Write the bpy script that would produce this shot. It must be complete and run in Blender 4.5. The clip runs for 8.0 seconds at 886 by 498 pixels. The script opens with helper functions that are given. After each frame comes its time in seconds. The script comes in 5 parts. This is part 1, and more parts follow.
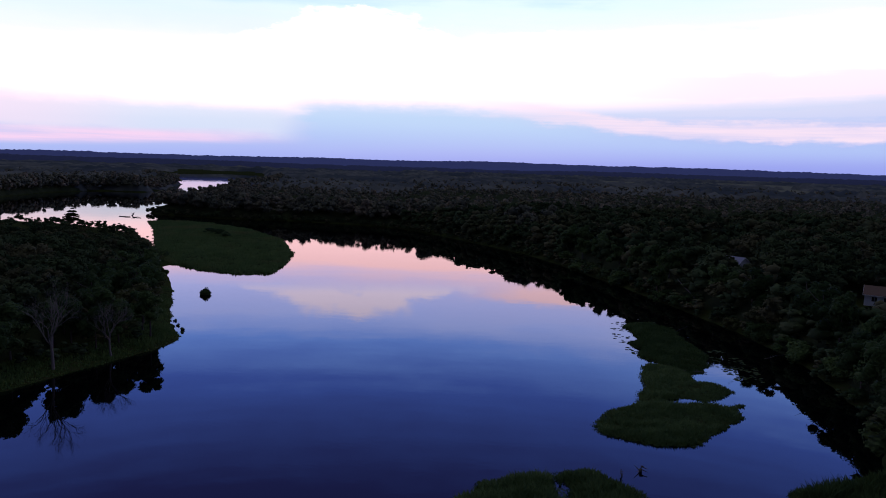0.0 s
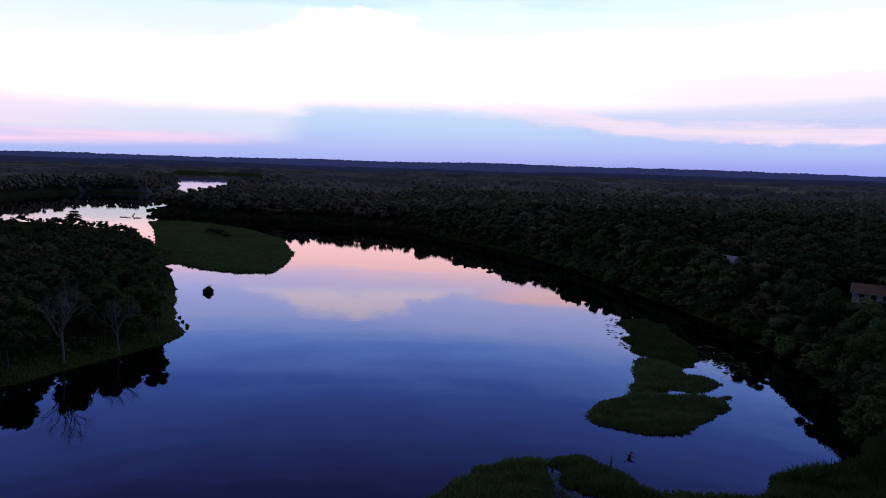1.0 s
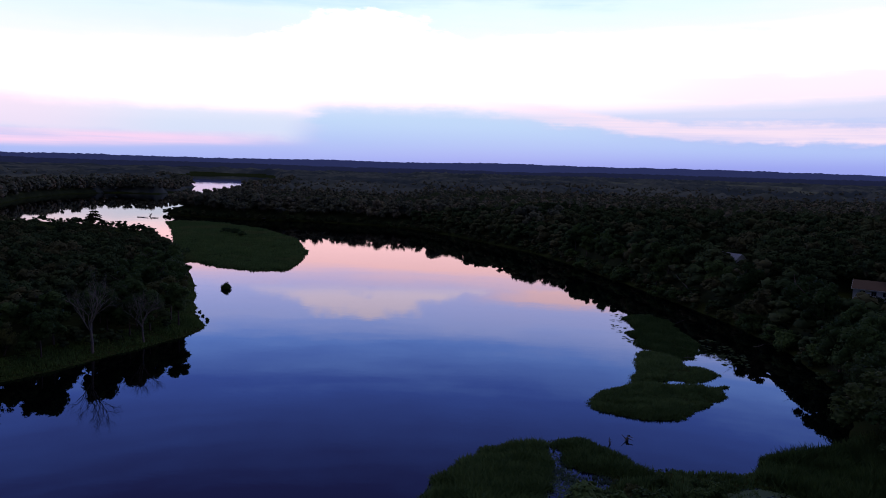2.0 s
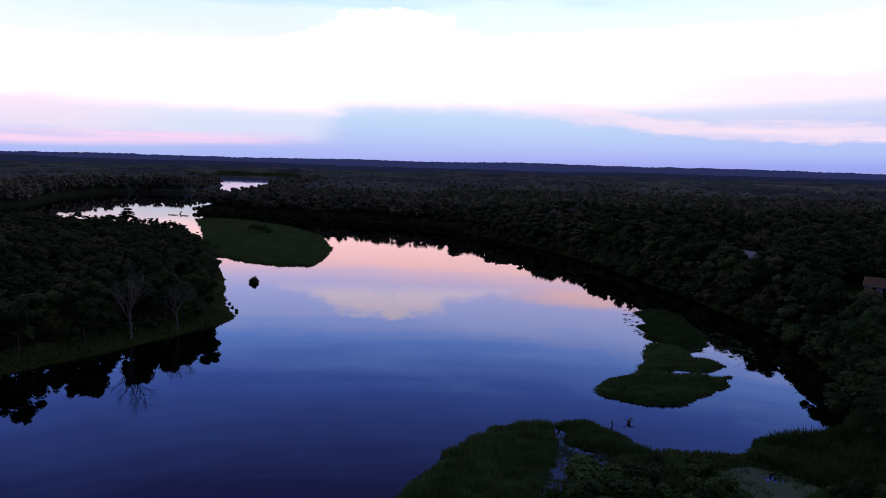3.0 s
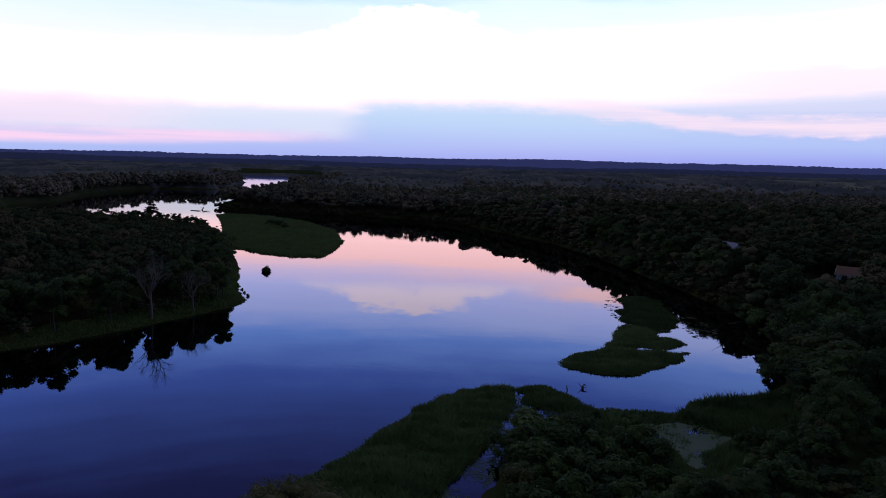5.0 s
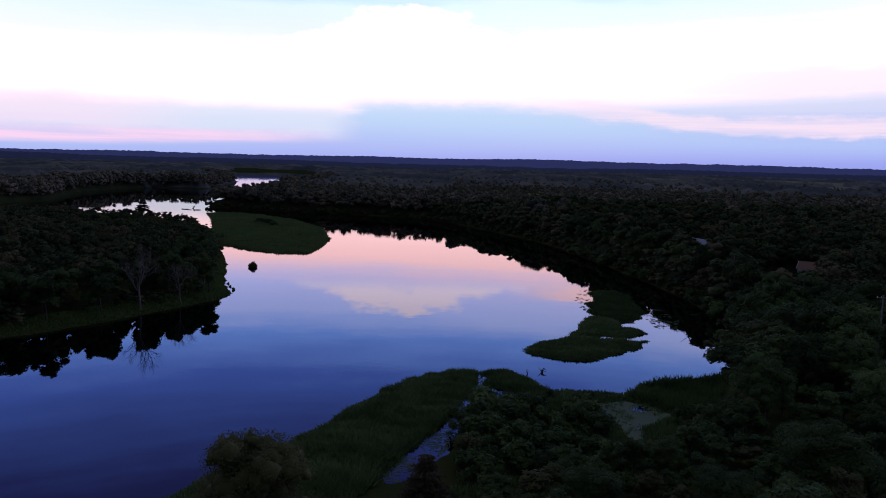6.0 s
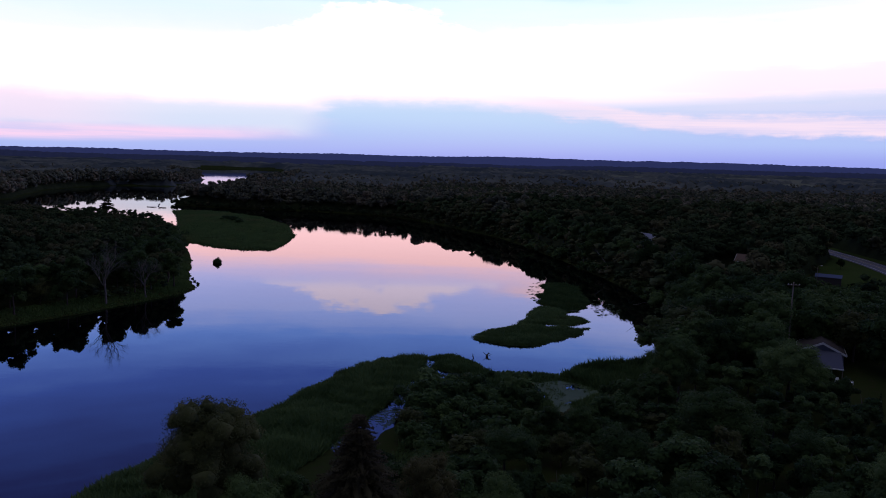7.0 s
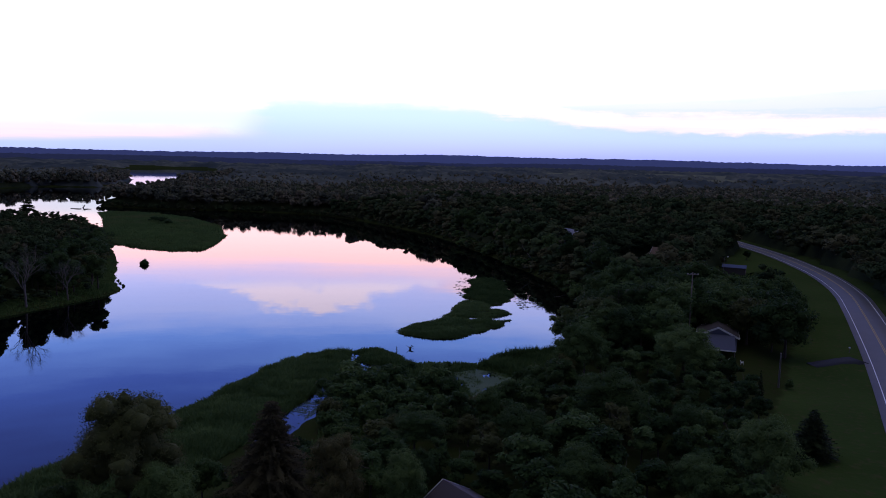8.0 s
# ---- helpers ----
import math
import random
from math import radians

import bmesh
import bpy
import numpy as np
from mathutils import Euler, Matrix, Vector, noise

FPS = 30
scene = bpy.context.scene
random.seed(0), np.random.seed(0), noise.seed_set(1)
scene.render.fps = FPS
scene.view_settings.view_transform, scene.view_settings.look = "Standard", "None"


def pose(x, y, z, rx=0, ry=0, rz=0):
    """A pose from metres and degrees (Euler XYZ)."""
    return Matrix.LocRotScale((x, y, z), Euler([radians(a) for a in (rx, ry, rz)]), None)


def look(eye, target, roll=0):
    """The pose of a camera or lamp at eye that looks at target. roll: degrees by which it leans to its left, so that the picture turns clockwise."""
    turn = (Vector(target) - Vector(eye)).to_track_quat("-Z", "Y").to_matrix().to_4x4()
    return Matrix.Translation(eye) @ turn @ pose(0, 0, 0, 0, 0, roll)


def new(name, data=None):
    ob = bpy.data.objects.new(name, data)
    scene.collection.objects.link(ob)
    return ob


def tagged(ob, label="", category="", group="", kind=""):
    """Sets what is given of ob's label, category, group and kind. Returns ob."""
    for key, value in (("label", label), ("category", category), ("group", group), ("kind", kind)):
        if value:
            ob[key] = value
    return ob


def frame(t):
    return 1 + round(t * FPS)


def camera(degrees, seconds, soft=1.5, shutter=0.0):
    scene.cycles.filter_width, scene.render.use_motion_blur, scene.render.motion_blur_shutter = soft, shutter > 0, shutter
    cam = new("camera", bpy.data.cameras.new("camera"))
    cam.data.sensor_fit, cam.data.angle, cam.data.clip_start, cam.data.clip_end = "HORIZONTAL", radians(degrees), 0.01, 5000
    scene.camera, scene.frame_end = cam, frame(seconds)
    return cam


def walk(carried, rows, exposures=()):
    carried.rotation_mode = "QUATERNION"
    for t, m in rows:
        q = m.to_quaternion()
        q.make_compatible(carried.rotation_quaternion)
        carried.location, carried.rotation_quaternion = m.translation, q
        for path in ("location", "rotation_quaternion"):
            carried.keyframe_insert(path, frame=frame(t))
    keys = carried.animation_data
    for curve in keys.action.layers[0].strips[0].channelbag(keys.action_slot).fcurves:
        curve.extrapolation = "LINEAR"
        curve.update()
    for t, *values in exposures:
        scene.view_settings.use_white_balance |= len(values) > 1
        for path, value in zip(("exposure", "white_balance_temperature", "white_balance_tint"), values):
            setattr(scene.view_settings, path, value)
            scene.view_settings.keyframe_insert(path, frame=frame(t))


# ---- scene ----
cam = camera(64.7, 8.0, soft=0.95)
PATH = [
    (0, (0.818, -5.904, 42.61), (0.708, -3.92, 42.382), 1.8),
    (0.5, (0.923, -8.012, 42.525), (0.82, -6.027, 42.299), 1.8),
    (1, (1.151, -10.744, 42.336), (1.046, -8.759, 42.112), 1.8),
    (1.5, (1.553, -13.935, 42.255), (1.44, -11.951, 42.032), 1.7),
    (3, (4.639, -25.389, 42.015), (4.431, -23.413, 41.788), 1.7),
    (3.5, (6.791, -29.358, 42.114), (6.559, -27.385, 41.883), 1.6),
    (4, (9.265, -33.307, 42.103), (9.01, -31.338, 41.869), 1.6),
    (5.5, (18.725, -45.427, 42.077), (18.453, -43.46, 41.839), 1.5),
    (6, (21.893, -49.995, 41.922), (21.639, -48.026, 41.685), 1.6),
    (6.5, (24.84, -55.072, 41.981), (24.618, -53.099, 41.744), 1.6),
    (7, (27.478, -59.95, 42.412), (27.308, -57.972, 42.17), 1.6),
    (7.5, (29.584, -63.095, 42.539), (29.433, -61.115, 42.297), 1.6),
    (7.8, (30.85, -64.75, 42.73), (30.745, -62.767, 42.488), 1.6),
    (8, (31.826, -65.722, 42.908), (31.828, -63.737, 42.665), 1.3),
]
walk(cam, [(t, look(eye, target, roll)) for t, eye, target, roll in PATH],
     exposures=[(0, -0.1), (6.8, -0.1), (7.5, 0.02), (8, 0.34)])

# ---------------- world and light ----------------
def link(nt, a, b):
    nt.links.new(a, b)


def node(nt, kind, **vals):
    n = nt.nodes.new(kind)
    for k, v in vals.items():
        n.inputs[k].default_value = v
    return n


def maths(nt, op, a, b=None, c=None, clamp=False):
    n = nt.nodes.new("ShaderNodeMath")
    n.operation, n.use_clamp = op, clamp
    for i, v in enumerate((a, b, c)):
        if v is None:
            continue
        if isinstance(v, (int, float)):
            n.inputs[i].default_value = v
        else:
            link(nt, v, n.inputs[i])
    return n.outputs[0]


def smooth(nt, v, lo, hi):
    n = nt.nodes.new("ShaderNodeMapRange")
    n.interpolation_type = "SMOOTHSTEP"
    link(nt, v, n.inputs["Value"])
    n.inputs["From Min"].default_value, n.inputs["From Max"].default_value = lo, hi
    return n.outputs["Result"]


def blend(nt, fac, a, b):
    n = nt.nodes.new("ShaderNodeMix")
    n.data_type = "RGBA"
    for sock, v in ((n.inputs[0], fac), (n.inputs[6], a), (n.inputs[7], b)):
        if isinstance(v, (int, float, tuple)):
            sock.default_value = v if not isinstance(v, tuple) else (*v, 1.0)
        else:
            link(nt, v, sock)
    return n.outputs[2]


def ramp(nt, v, stops, mode="LINEAR"):
    n = nt.nodes.new("ShaderNodeValToRGB")
    n.color_ramp.interpolation = mode
    els = n.color_ramp.elements
    while len(els) < len(stops):
        els.new(0.5)
    for e, (p, col) in zip(els, stops):
        e.position, e.color = p, (*col, 1.0)
    link(nt, v, n.inputs[0])
    return n.outputs["Color"]


SKY_GAIN = 1.0
world = bpy.data.worlds.new("dusk_sky")
scene.world = world
world.use_nodes = True
nt = world.node_tree
nt.nodes.clear()
out = nt.nodes.new("ShaderNodeOutputWorld")
bg = nt.nodes.new("ShaderNodeBackground")
bg.inputs["Strength"].default_value = SKY_GAIN
tc = nt.nodes.new("ShaderNodeTexCoord")
sep = nt.nodes.new("ShaderNodeSeparateXYZ")
link(nt, tc.outputs["Generated"], sep.inputs[0])
elev = maths(nt, "MULTIPLY", maths(nt, "ARCSINE", sep.outputs["Z"]), 57.2958)
azim = maths(nt, "MULTIPLY", maths(nt, "ARCTAN2", sep.outputs["X"], sep.outputs["Y"]), 57.2958)
# cloud edges: long flat streaks
def sky_noise(sx, sy, detail, rough):
    v = nt.nodes.new("ShaderNodeCombineXYZ")
    link(nt, maths(nt, "MULTIPLY", azim, sx), v.inputs[0])
    link(nt, maths(nt, "MULTIPLY", elev, sy), v.inputs[1])
    n = node(nt, "ShaderNodeTexNoise", Scale=1.0, Detail=detail, Roughness=rough)
    link(nt, v.outputs[0], n.inputs["Vector"])
    return n.outputs["Fac"]


def band(v, a, b, c, d):
    """1 between b and c, fading to 0 at a and d."""
    return maths(nt, "MULTIPLY", smooth(nt, v, a, b), maths(nt, "SUBTRACT", 1.0, smooth(nt, v, c, d)))


streak = sky_noise(0.05, 1.1, 5.0, 0.55)
puff = sky_noise(0.13, 0.45, 6.0, 0.6)
wob = maths(nt, "MULTIPLY", maths(nt, "SUBTRACT", puff, 0.5), 1.6)
wob2 = maths(nt, "MULTIPLY", maths(nt, "SUBTRACT", streak, 0.5), 1.6)
ahead = maths(nt, "MULTIPLY", azim, maths(nt, "SUBTRACT", 1.0, smooth(nt, maths(nt, "ABSOLUTE", azim), 30.0, 90.0)))
swell = maths(nt, "MAXIMUM", 0.12, maths(nt, "MULTIPLY", maths(nt, "SUBTRACT", elev, 4.0), 0.16))
lumps = maths(nt, "SUBTRACT", sky_noise(0.32, 0.9, 6.0, 0.65), 0.5)
e2 = maths(nt, "ADD", maths(nt, "SUBTRACT", elev, maths(nt, "MULTIPLY", ahead, 0.042)), maths(nt, "MULTIPLY", maths(nt, "ADD", wob, wob2), swell))
DUSK = [
    (0.0, (0.33, 0.39, 0.93)), (1.4, (0.41, 0.49, 0.98)), (3.0, (0.50, 0.62, 1.0)), (4.2, (0.66, 0.74, 1.02)),
    (5.2, (1.25, 1.04, 1.17)), (6.6, (1.95, 1.18, 1.25)), (8.3, (1.98, 1.18, 1.28)), (9.3, (1.42, 1.1, 1.62)), (10.4, (1.0, 1.04, 1.92)), (12.6, (0.87, 1.05, 2.12)),
    (14.6, (0.38, 0.714, 2.04)), (18.0, (0.175, 0.347, 1.49)), (26.0, (0.095, 0.118, 0.62)), (38.0, (0.11, 0.13, 0.44)), (48.0, (0.15, 0.16, 0.32)), (60.0, (0.33, 0.34, 0.42)),
]
base = ramp(nt, maths(nt, "DIVIDE", e2, 60.0, clamp=True), [(e / 60.0, c) for e, c in DUSK])
# pale pink streaks low over the horizon, a thin blue cloud bank between them, a lavender cloud higher up
streak2 = sky_noise(0.05, 1.25, 6.0, 0.6)
thin = smooth(nt, streak2, 0.30, 0.62)
def plus(a, b):
    return maths(nt, "ADD", a, b)


def times(a, b):
    return maths(nt, "MULTIPLY", a, b)


# the bank's upper edge sinks towards the east; its western end is a blunt lump
fray = plus(times(lumps, 1.3), times(plus(wob, wob2), 0.3))
edge = maths(nt, "SUBTRACT", 4.9, times(smooth(nt, azim, -6.0, 16.0), 2.1))
over = plus(maths(nt, "SUBTRACT", elev, edge), fray)
west_end = plus(azim, plus(times(wob2, 3.0), times(lumps, 5.0)))
bank = times(maths(nt, "SUBTRACT", 1.0, smooth(nt, over, -0.8, 0.75)), smooth(nt, west_end, -16.5, -13.0))
col = blend(nt, times(bank, times(0.85, smooth(nt, elev, 0.4, 2.2))), base, blend(nt, smooth(nt, elev, 1.0, 4.0), (0.43, 0.55, 1.0), (0.52, 0.72, 1.02)))
# a pale blue veil and a pink streak to the west, pink and lavender streaks to the east
pale = times(band(plus(elev, times(fray, 0.8)), 1.6, 2.6, 3.6, 4.7), band(azim, -52.0, -34.0, -17.5, -14.0))
col = blend(nt, times(pale, 0.8), col, (0.74, 0.83, 1.03))
rise = maths(nt, "SUBTRACT", elev, times(plus(ahead, 35.0), 0.032))
west = times(band(plus(rise, times(wob2, 0.35)), 0.7, 1.3, 1.6, 2.3), band(plus(azim, times(wob, 6.0)), -80.0, -45.0, -29.0, -13.0))
col = blend(nt, times(times(west, plus(0.45, thin)), 0.75), col, (1.0, 0.72, 0.98))
rosy = times(band(plus(elev, times(fray, 0.6)), 1.6, 2.6, 3.8, 5.0), band(azim, -110.0, -60.0, -36.0, -24.0))
col = blend(nt, times(rosy, 0.55), col, (1.05, 0.80, 1.0))
east = times(band(plus(over, times(wob2, 0.5)), -0.3, 0.3, 0.9, 1.6), band(azim, -6.0, 10.0, 50.0, 90.0))
col = blend(nt, times(east, plus(0.45, times(thin, 0.5))), col, (1.02, 0.83, 0.99))
veil = times(band(plus(over, times(wob2, 0.9)), 1.2, 1.8, 2.2, 3.0), band(plus(azim, times(wob, 8.0)), 9.0, 18.0, 50.0, 90.0))
col = blend(nt, times(veil, 0.4), col, (0.82, 0.78, 1.0))
high = times(band(plus(over, times(wob2, 0.9)), 2.6, 3.2, 4.4, 5.6), band(azim, 4.0, 20.0, 50.0, 90.0))
col = blend(nt, times(high, 0.7), col, (1.08, 0.88, 1.02))
# a ragged pale cloud higher up, with blue openings beside it
gap_w = times(band(plus(elev, times(lumps, 2.0)), 9.0, 10.6, 11.4, 13.0), band(plus(azim, times(wob, 5.0)), -44.0, -28.0, -20.0, -12.0))
col = blend(nt, times(gap_w, 0.45), col, (0.84, 0.95, 1.9))
wedge = plus(plus(elev, times(maths(nt, "ABSOLUTE", plus(azim, 10.0)), 0.30)), times(lumps, 4.6))
cloud = times(times(band(wedge, 8.8, 10.4, 11.9, 13.0), smooth(nt, elev, 9.2, 10.4)), 0.9)
col = blend(nt, cloud, col, (1.7, 1.4, 1.75))
peach = times(band(plus(elev, times(lumps, 1.6)), 9.2, 9.8, 10.3, 10.9), band(plus(azim, times(wob, 6.0)), -2.0, 4.0, 14.0, 24.0))
col = blend(nt, times(peach, 0.8), col, (2.0, 1.2, 1.25))
# away from where the sun went down the whole sky is dimmer
away = smooth(nt, maths(nt, "ABSOLUTE", azim), 55.0, 140.0)
col = blend(nt, away, col, blend(nt, maths(nt, "MULTIPLY", 0.93, maths(nt, "SUBTRACT", 1.0, smooth(nt, elev, 42.0, 68.0))), col, (0.02, 0.028, 0.06)))
sky = nt.nodes.new("ShaderNodeTexSky")
sky.sky_type, sky.sun_disc = "NISHITA", False
sky.sun_elevation, sky.sun_rotation = radians(-2.0), radians(0)
glow = nt.nodes.new("ShaderNodeMix")
glow.data_type, glow.blend_type = "RGBA", "ADD"
glow.inputs[0].default_value = 0.05
link(nt, col, glow.inputs[6])
link(nt, sky.outputs[0], glow.inputs[7])
link(nt, glow.outputs[2], bg.inputs["Color"])
link(nt, bg.outputs[0], out.inputs[0])


# ---------------- materials ----------------
def material(name):
    m = bpy.data.materials.new(name)
    m.use_nodes = True
    t = m.node_tree
    return m, t, t.nodes["Principled BSDF"]


def noise_tex(t, scale, detail=4.0, rough=0.55, coords="Object", stretch=None):
    c = t.nodes.new("ShaderNodeTexCoord")
    v = c.outputs[coords]
    if stretch:
        mp = t.nodes.new("ShaderNodeMapping")
        mp.inputs["Scale"].default_value = stretch
        link(t, v, mp.inputs[0])
        v = mp.outputs[0]
    n = node(t, "ShaderNodeTexNoise", Scale=scale, Detail=detail, Roughness=rough)
    link(t, v, n.inputs["Vector"])
    return n.outputs["Fac"]


def bumped(t, b, height, strength, distance):
    n = node(t, "ShaderNodeBump", Strength=strength, Distance=distance)
    link(t, height, n.inputs["Height"])
    link(t, n.outputs[0], b.inputs["Normal"])


def leaf_material(name, dark, light, brown=None, share=0.0, gloss=0.03, through_light=0.3, relief=0.0):
    """Foliage: varies leaf by leaf, clump by clump and tree by tree."""
    m, t, b = material(name)
    info = t.nodes.new("ShaderNodeObjectInfo")
    geo = t.nodes.new("ShaderNodeNewGeometry")
    which = t.nodes.new("ShaderNodeAttribute")
    which.attribute_name = "tint"
    tree = maths(t, "FRACT", maths(t, "ADD", info.outputs["Random"], which.outputs["Fac"]))
    big = smooth(t, noise_tex(t, 0.13, 2.0, coords="Object"), 0.3, 0.7)
    mid = noise_tex(t, 0.5, 3.0, coords="Object")
    f = maths(t, "ADD", maths(t, "MULTIPLY", geo.outputs["Random Per Island"], 0.2), maths(t, "MULTIPLY", mid, 0.25))
    f = maths(t, "ADD", f, maths(t, "MULTIPLY", big, 0.3))
    f = maths(t, "ADD", f, maths(t, "MULTIPLY", maths(t, "SUBTRACT", tree, 0.35), 0.6), clamp=True)
    c = blend(t, f, dark, light)
    if brown:
        tint = maths(t, "MULTIPLY", smooth(t, tree, 1.0 - share - 0.05, 1.0 - share), 0.75)
        patch = maths(t, "MULTIPLY", smooth(t, noise_tex(t, 0.03, 2.0, coords="Object"), 0.5, 0.7), 0.5)
        c = blend(t, maths(t, "MAXIMUM", tint, patch), c, brown)
    link(t, c, b.inputs["Base Color"])
    b.inputs["Roughness"].default_value = 0.7
    b.inputs["Specular IOR Level"].default_value = gloss
    if relief:
        bumped(t, b, noise_tex(t, 2.6, 4.0, coords="Object"), relief, 0.4)
    if through_light:
        tr = t.nodes.new("ShaderNodeBsdfTranslucent")
        link(t, c, tr.inputs["Color"])
        mx = t.nodes.new("ShaderNodeMixShader")
        mx.inputs[0].default_value = through_light
        link(t, b.outputs[0], mx.inputs[1])
        link(t, tr.outputs[0], mx.inputs[2])
        link(t, mx.outputs[0], t.nodes["Material Output"].inputs["Surface"])
    return m


def plain(name, col, rough=0.7, metal=0.0, vary=0.25, scale=3.0, bump=0.15, gloss=0.4):
    m, t, b = material(name)
    n1, n2 = noise_tex(t, scale, 5.0), noise_tex(t, scale * 9.0, 3.0)
    f = maths(t, "ADD", maths(t, "MULTIPLY", n1, 0.7), maths(t, "MULTIPLY", n2, 0.3))
    lo, hi = tuple(v * (1 - vary) for v in col), tuple(min(1.0, v * (1 + vary)) for v in col)
    link(t, blend(t, f, lo, hi), b.inputs["Base Color"])
    b.inputs["Roughness"].default_value, b.inputs["Metallic"].default_value = rough, metal
    b.inputs["Specular IOR Level"].default_value = gloss
    bumped(t, b, f, bump, 0.03)
    return m


MAT_LEAF = leaf_material("leaf_green", (0.017, 0.034, 0.012), (0.086, 0.138, 0.044), (0.078, 0.076, 0.030), 0.06)
MAT_LEAF_PALE = leaf_material("leaf_light_green", (0.034, 0.060, 0.019), (0.130, 0.195, 0.064))
MAT_LEAF_BROWN = leaf_material("leaf_olive_brown", (0.055, 0.056, 0.022), (0.155, 0.145, 0.062))
MAT_LEAF_OLIVE = leaf_material("leaf_olive", (0.080, 0.092, 0.034), (0.215, 0.225, 0.085))
MAT_PINE = leaf_material("pine_olive_brown", (0.050, 0.046, 0.026), (0.135, 0.118, 0.062))
MAT_NEEDLE = leaf_material("needle_green", (0.014, 0.024, 0.009), (0.048, 0.062, 0.024))
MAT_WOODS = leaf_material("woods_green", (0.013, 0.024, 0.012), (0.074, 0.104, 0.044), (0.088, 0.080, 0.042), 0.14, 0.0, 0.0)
# far trees: olive paled so that distance haze is put into the leaf colour
MAT_HAZED_WOODS = leaf_material("far_woods_hazed", (0.052, 0.060, 0.044), (0.168, 0.170, 0.108), (0.168, 0.142, 0.094), 0.2, 0.0, 0.0)
# undergrowth: the shade between the trees is put into this dark green
MAT_SHADE_BRUSH = leaf_material("undergrowth_shade_green", (0.014, 0.020, 0.009), (0.040, 0.050, 0.022), None, 0.0, 0.0, 0.0, 0.6)
MAT_REED = leaf_material("reed_green", (0.044, 0.078, 0.022), (0.135, 0.200, 0.064))
MAT_GRASS = leaf_material("meadow_green", (0.048, 0.090, 0.022), (0.130, 0.200, 0.058), (0.17, 0.16, 0.06), 0.0)
MAT_BARK = plain("bark_brown", (0.07, 0.055, 0.045), 0.9, scale=2.5, bump=0.5)
MAT_DEADWOOD = plain("bleached_deadwood", (0.12, 0.108, 0.096), 0.85, scale=2.0, bump=0.4)
MAT_WHITE = plain("white_paint", (0.78, 0.78, 0.76), 0.55, vary=0.06)
MAT_SHINGLE = plain("dark_shingle", (0.062, 0.049, 0.052), 0.9, scale=6.0, bump=0.4)
MAT_BROWNROOF = plain("brown_shingle", (0.135, 0.085, 0.058), 0.9, scale=6.0, bump=0.4)
MAT_METALROOF = plain("grey_metal_roof", (0.20, 0.20, 0.23), 0.6, 0.0, vary=0.08)
MAT_POLE = plain("weathered_pole", (0.20, 0.17, 0.145), 0.9, scale=4.0)
MAT_GLASSDARK = plain("window_glass_dark", (0.02, 0.022, 0.03), 0.08, vary=0.1, bump=0.0)
MAT_LILY = leaf_material("lily_pad_green", (0.04, 0.065, 0.02), (0.09, 0.12, 0.04))
MAT_ALGAE = leaf_material("algae_pale_green", (0.075, 0.118, 0.066), (0.155, 0.205, 0.12))


def water_material():
    m, t, b = material("river_water")
    b.inputs["Base Color"].default_value = (0.0008, 0.001, 0.0014, 1)
    b.inputs["IOR"].default_value = 1.33
    b.inputs["Roughness"].default_value = 0.008
    fine = noise_tex(t, 0.9, 3.0, stretch=(0.4, 1.2, 1.0))
    wide = noise_tex(t, 0.06, 3.0, stretch=(0.5, 1.0, 1.0))
    patch = smooth(t, noise_tex(t, 0.012, 3.0, stretch=(0.6, 1.6, 1.0)), 0.4, 0.65)
    h = maths(t, "ADD", maths(t, "MULTIPLY", maths(t, "MULTIPLY", fine, patch), 0.35), wide)
    bumped(t, b, h, 0.03, 0.5)
    return m


def ground_material(name, wild, mown):
    """Wild ground and mown grass; the attribute says where it is mown, a noise frays the border."""
    m, t, b = material(name)
    n1, n2 = noise_tex(t, 0.05, 5.0), noise_tex(t, 0.9, 5.0)
    kinds = []
    for low, high, soil in (wild, mown):
        kinds.append(blend(t, smooth(t, n2, 0.5, 0.75), blend(t, n1, low, high), soil))
    at = t.nodes.new("ShaderNodeAttribute")
    at.attribute_name = "mown"
    edge = maths(t, "ADD", at.outputs["Fac"], maths(t, "MULTIPLY", maths(t, "SUBTRACT", noise_tex(t, 0.25, 4.0), 0.5), 0.7))
    hay = t.nodes.new("ShaderNodeAttribute")
    hay.attribute_name = "hay"
    c = blend(t, smooth(t, edge, 0.35, 0.65), *kinds)
    link(t, blend(t, smooth(t, hay.outputs["Fac"], 0.3, 0.7), c, blend(t, n1, (0.10, 0.11, 0.07), (0.18, 0.18, 0.12))), b.inputs["Base Color"])
    b.inputs["Roughness"].default_value = 0.95
    b.inputs["Specular IOR Level"].default_value = 0.0
    bumped(t, b, n2, 0.6, 0.3)
    return m


def road_material():
    m, t, b = material("asphalt")
    n1, n2 = noise_tex(t, 0.25, 4.0), noise_tex(t, 12.0, 3.0)
    c = blend(t, maths(t, "ADD", maths(t, "MULTIPLY", n1, 0.6), maths(t, "MULTIPLY", n2, 0.4)), (0.07, 0.065, 0.068), (0.13, 0.12, 0.125))
    link(t, c, b.inputs["Base Color"])
    b.inputs["Roughness"].default_value = 0.75
    bumped(t, b, n2, 0.2, 0.01)
    return m


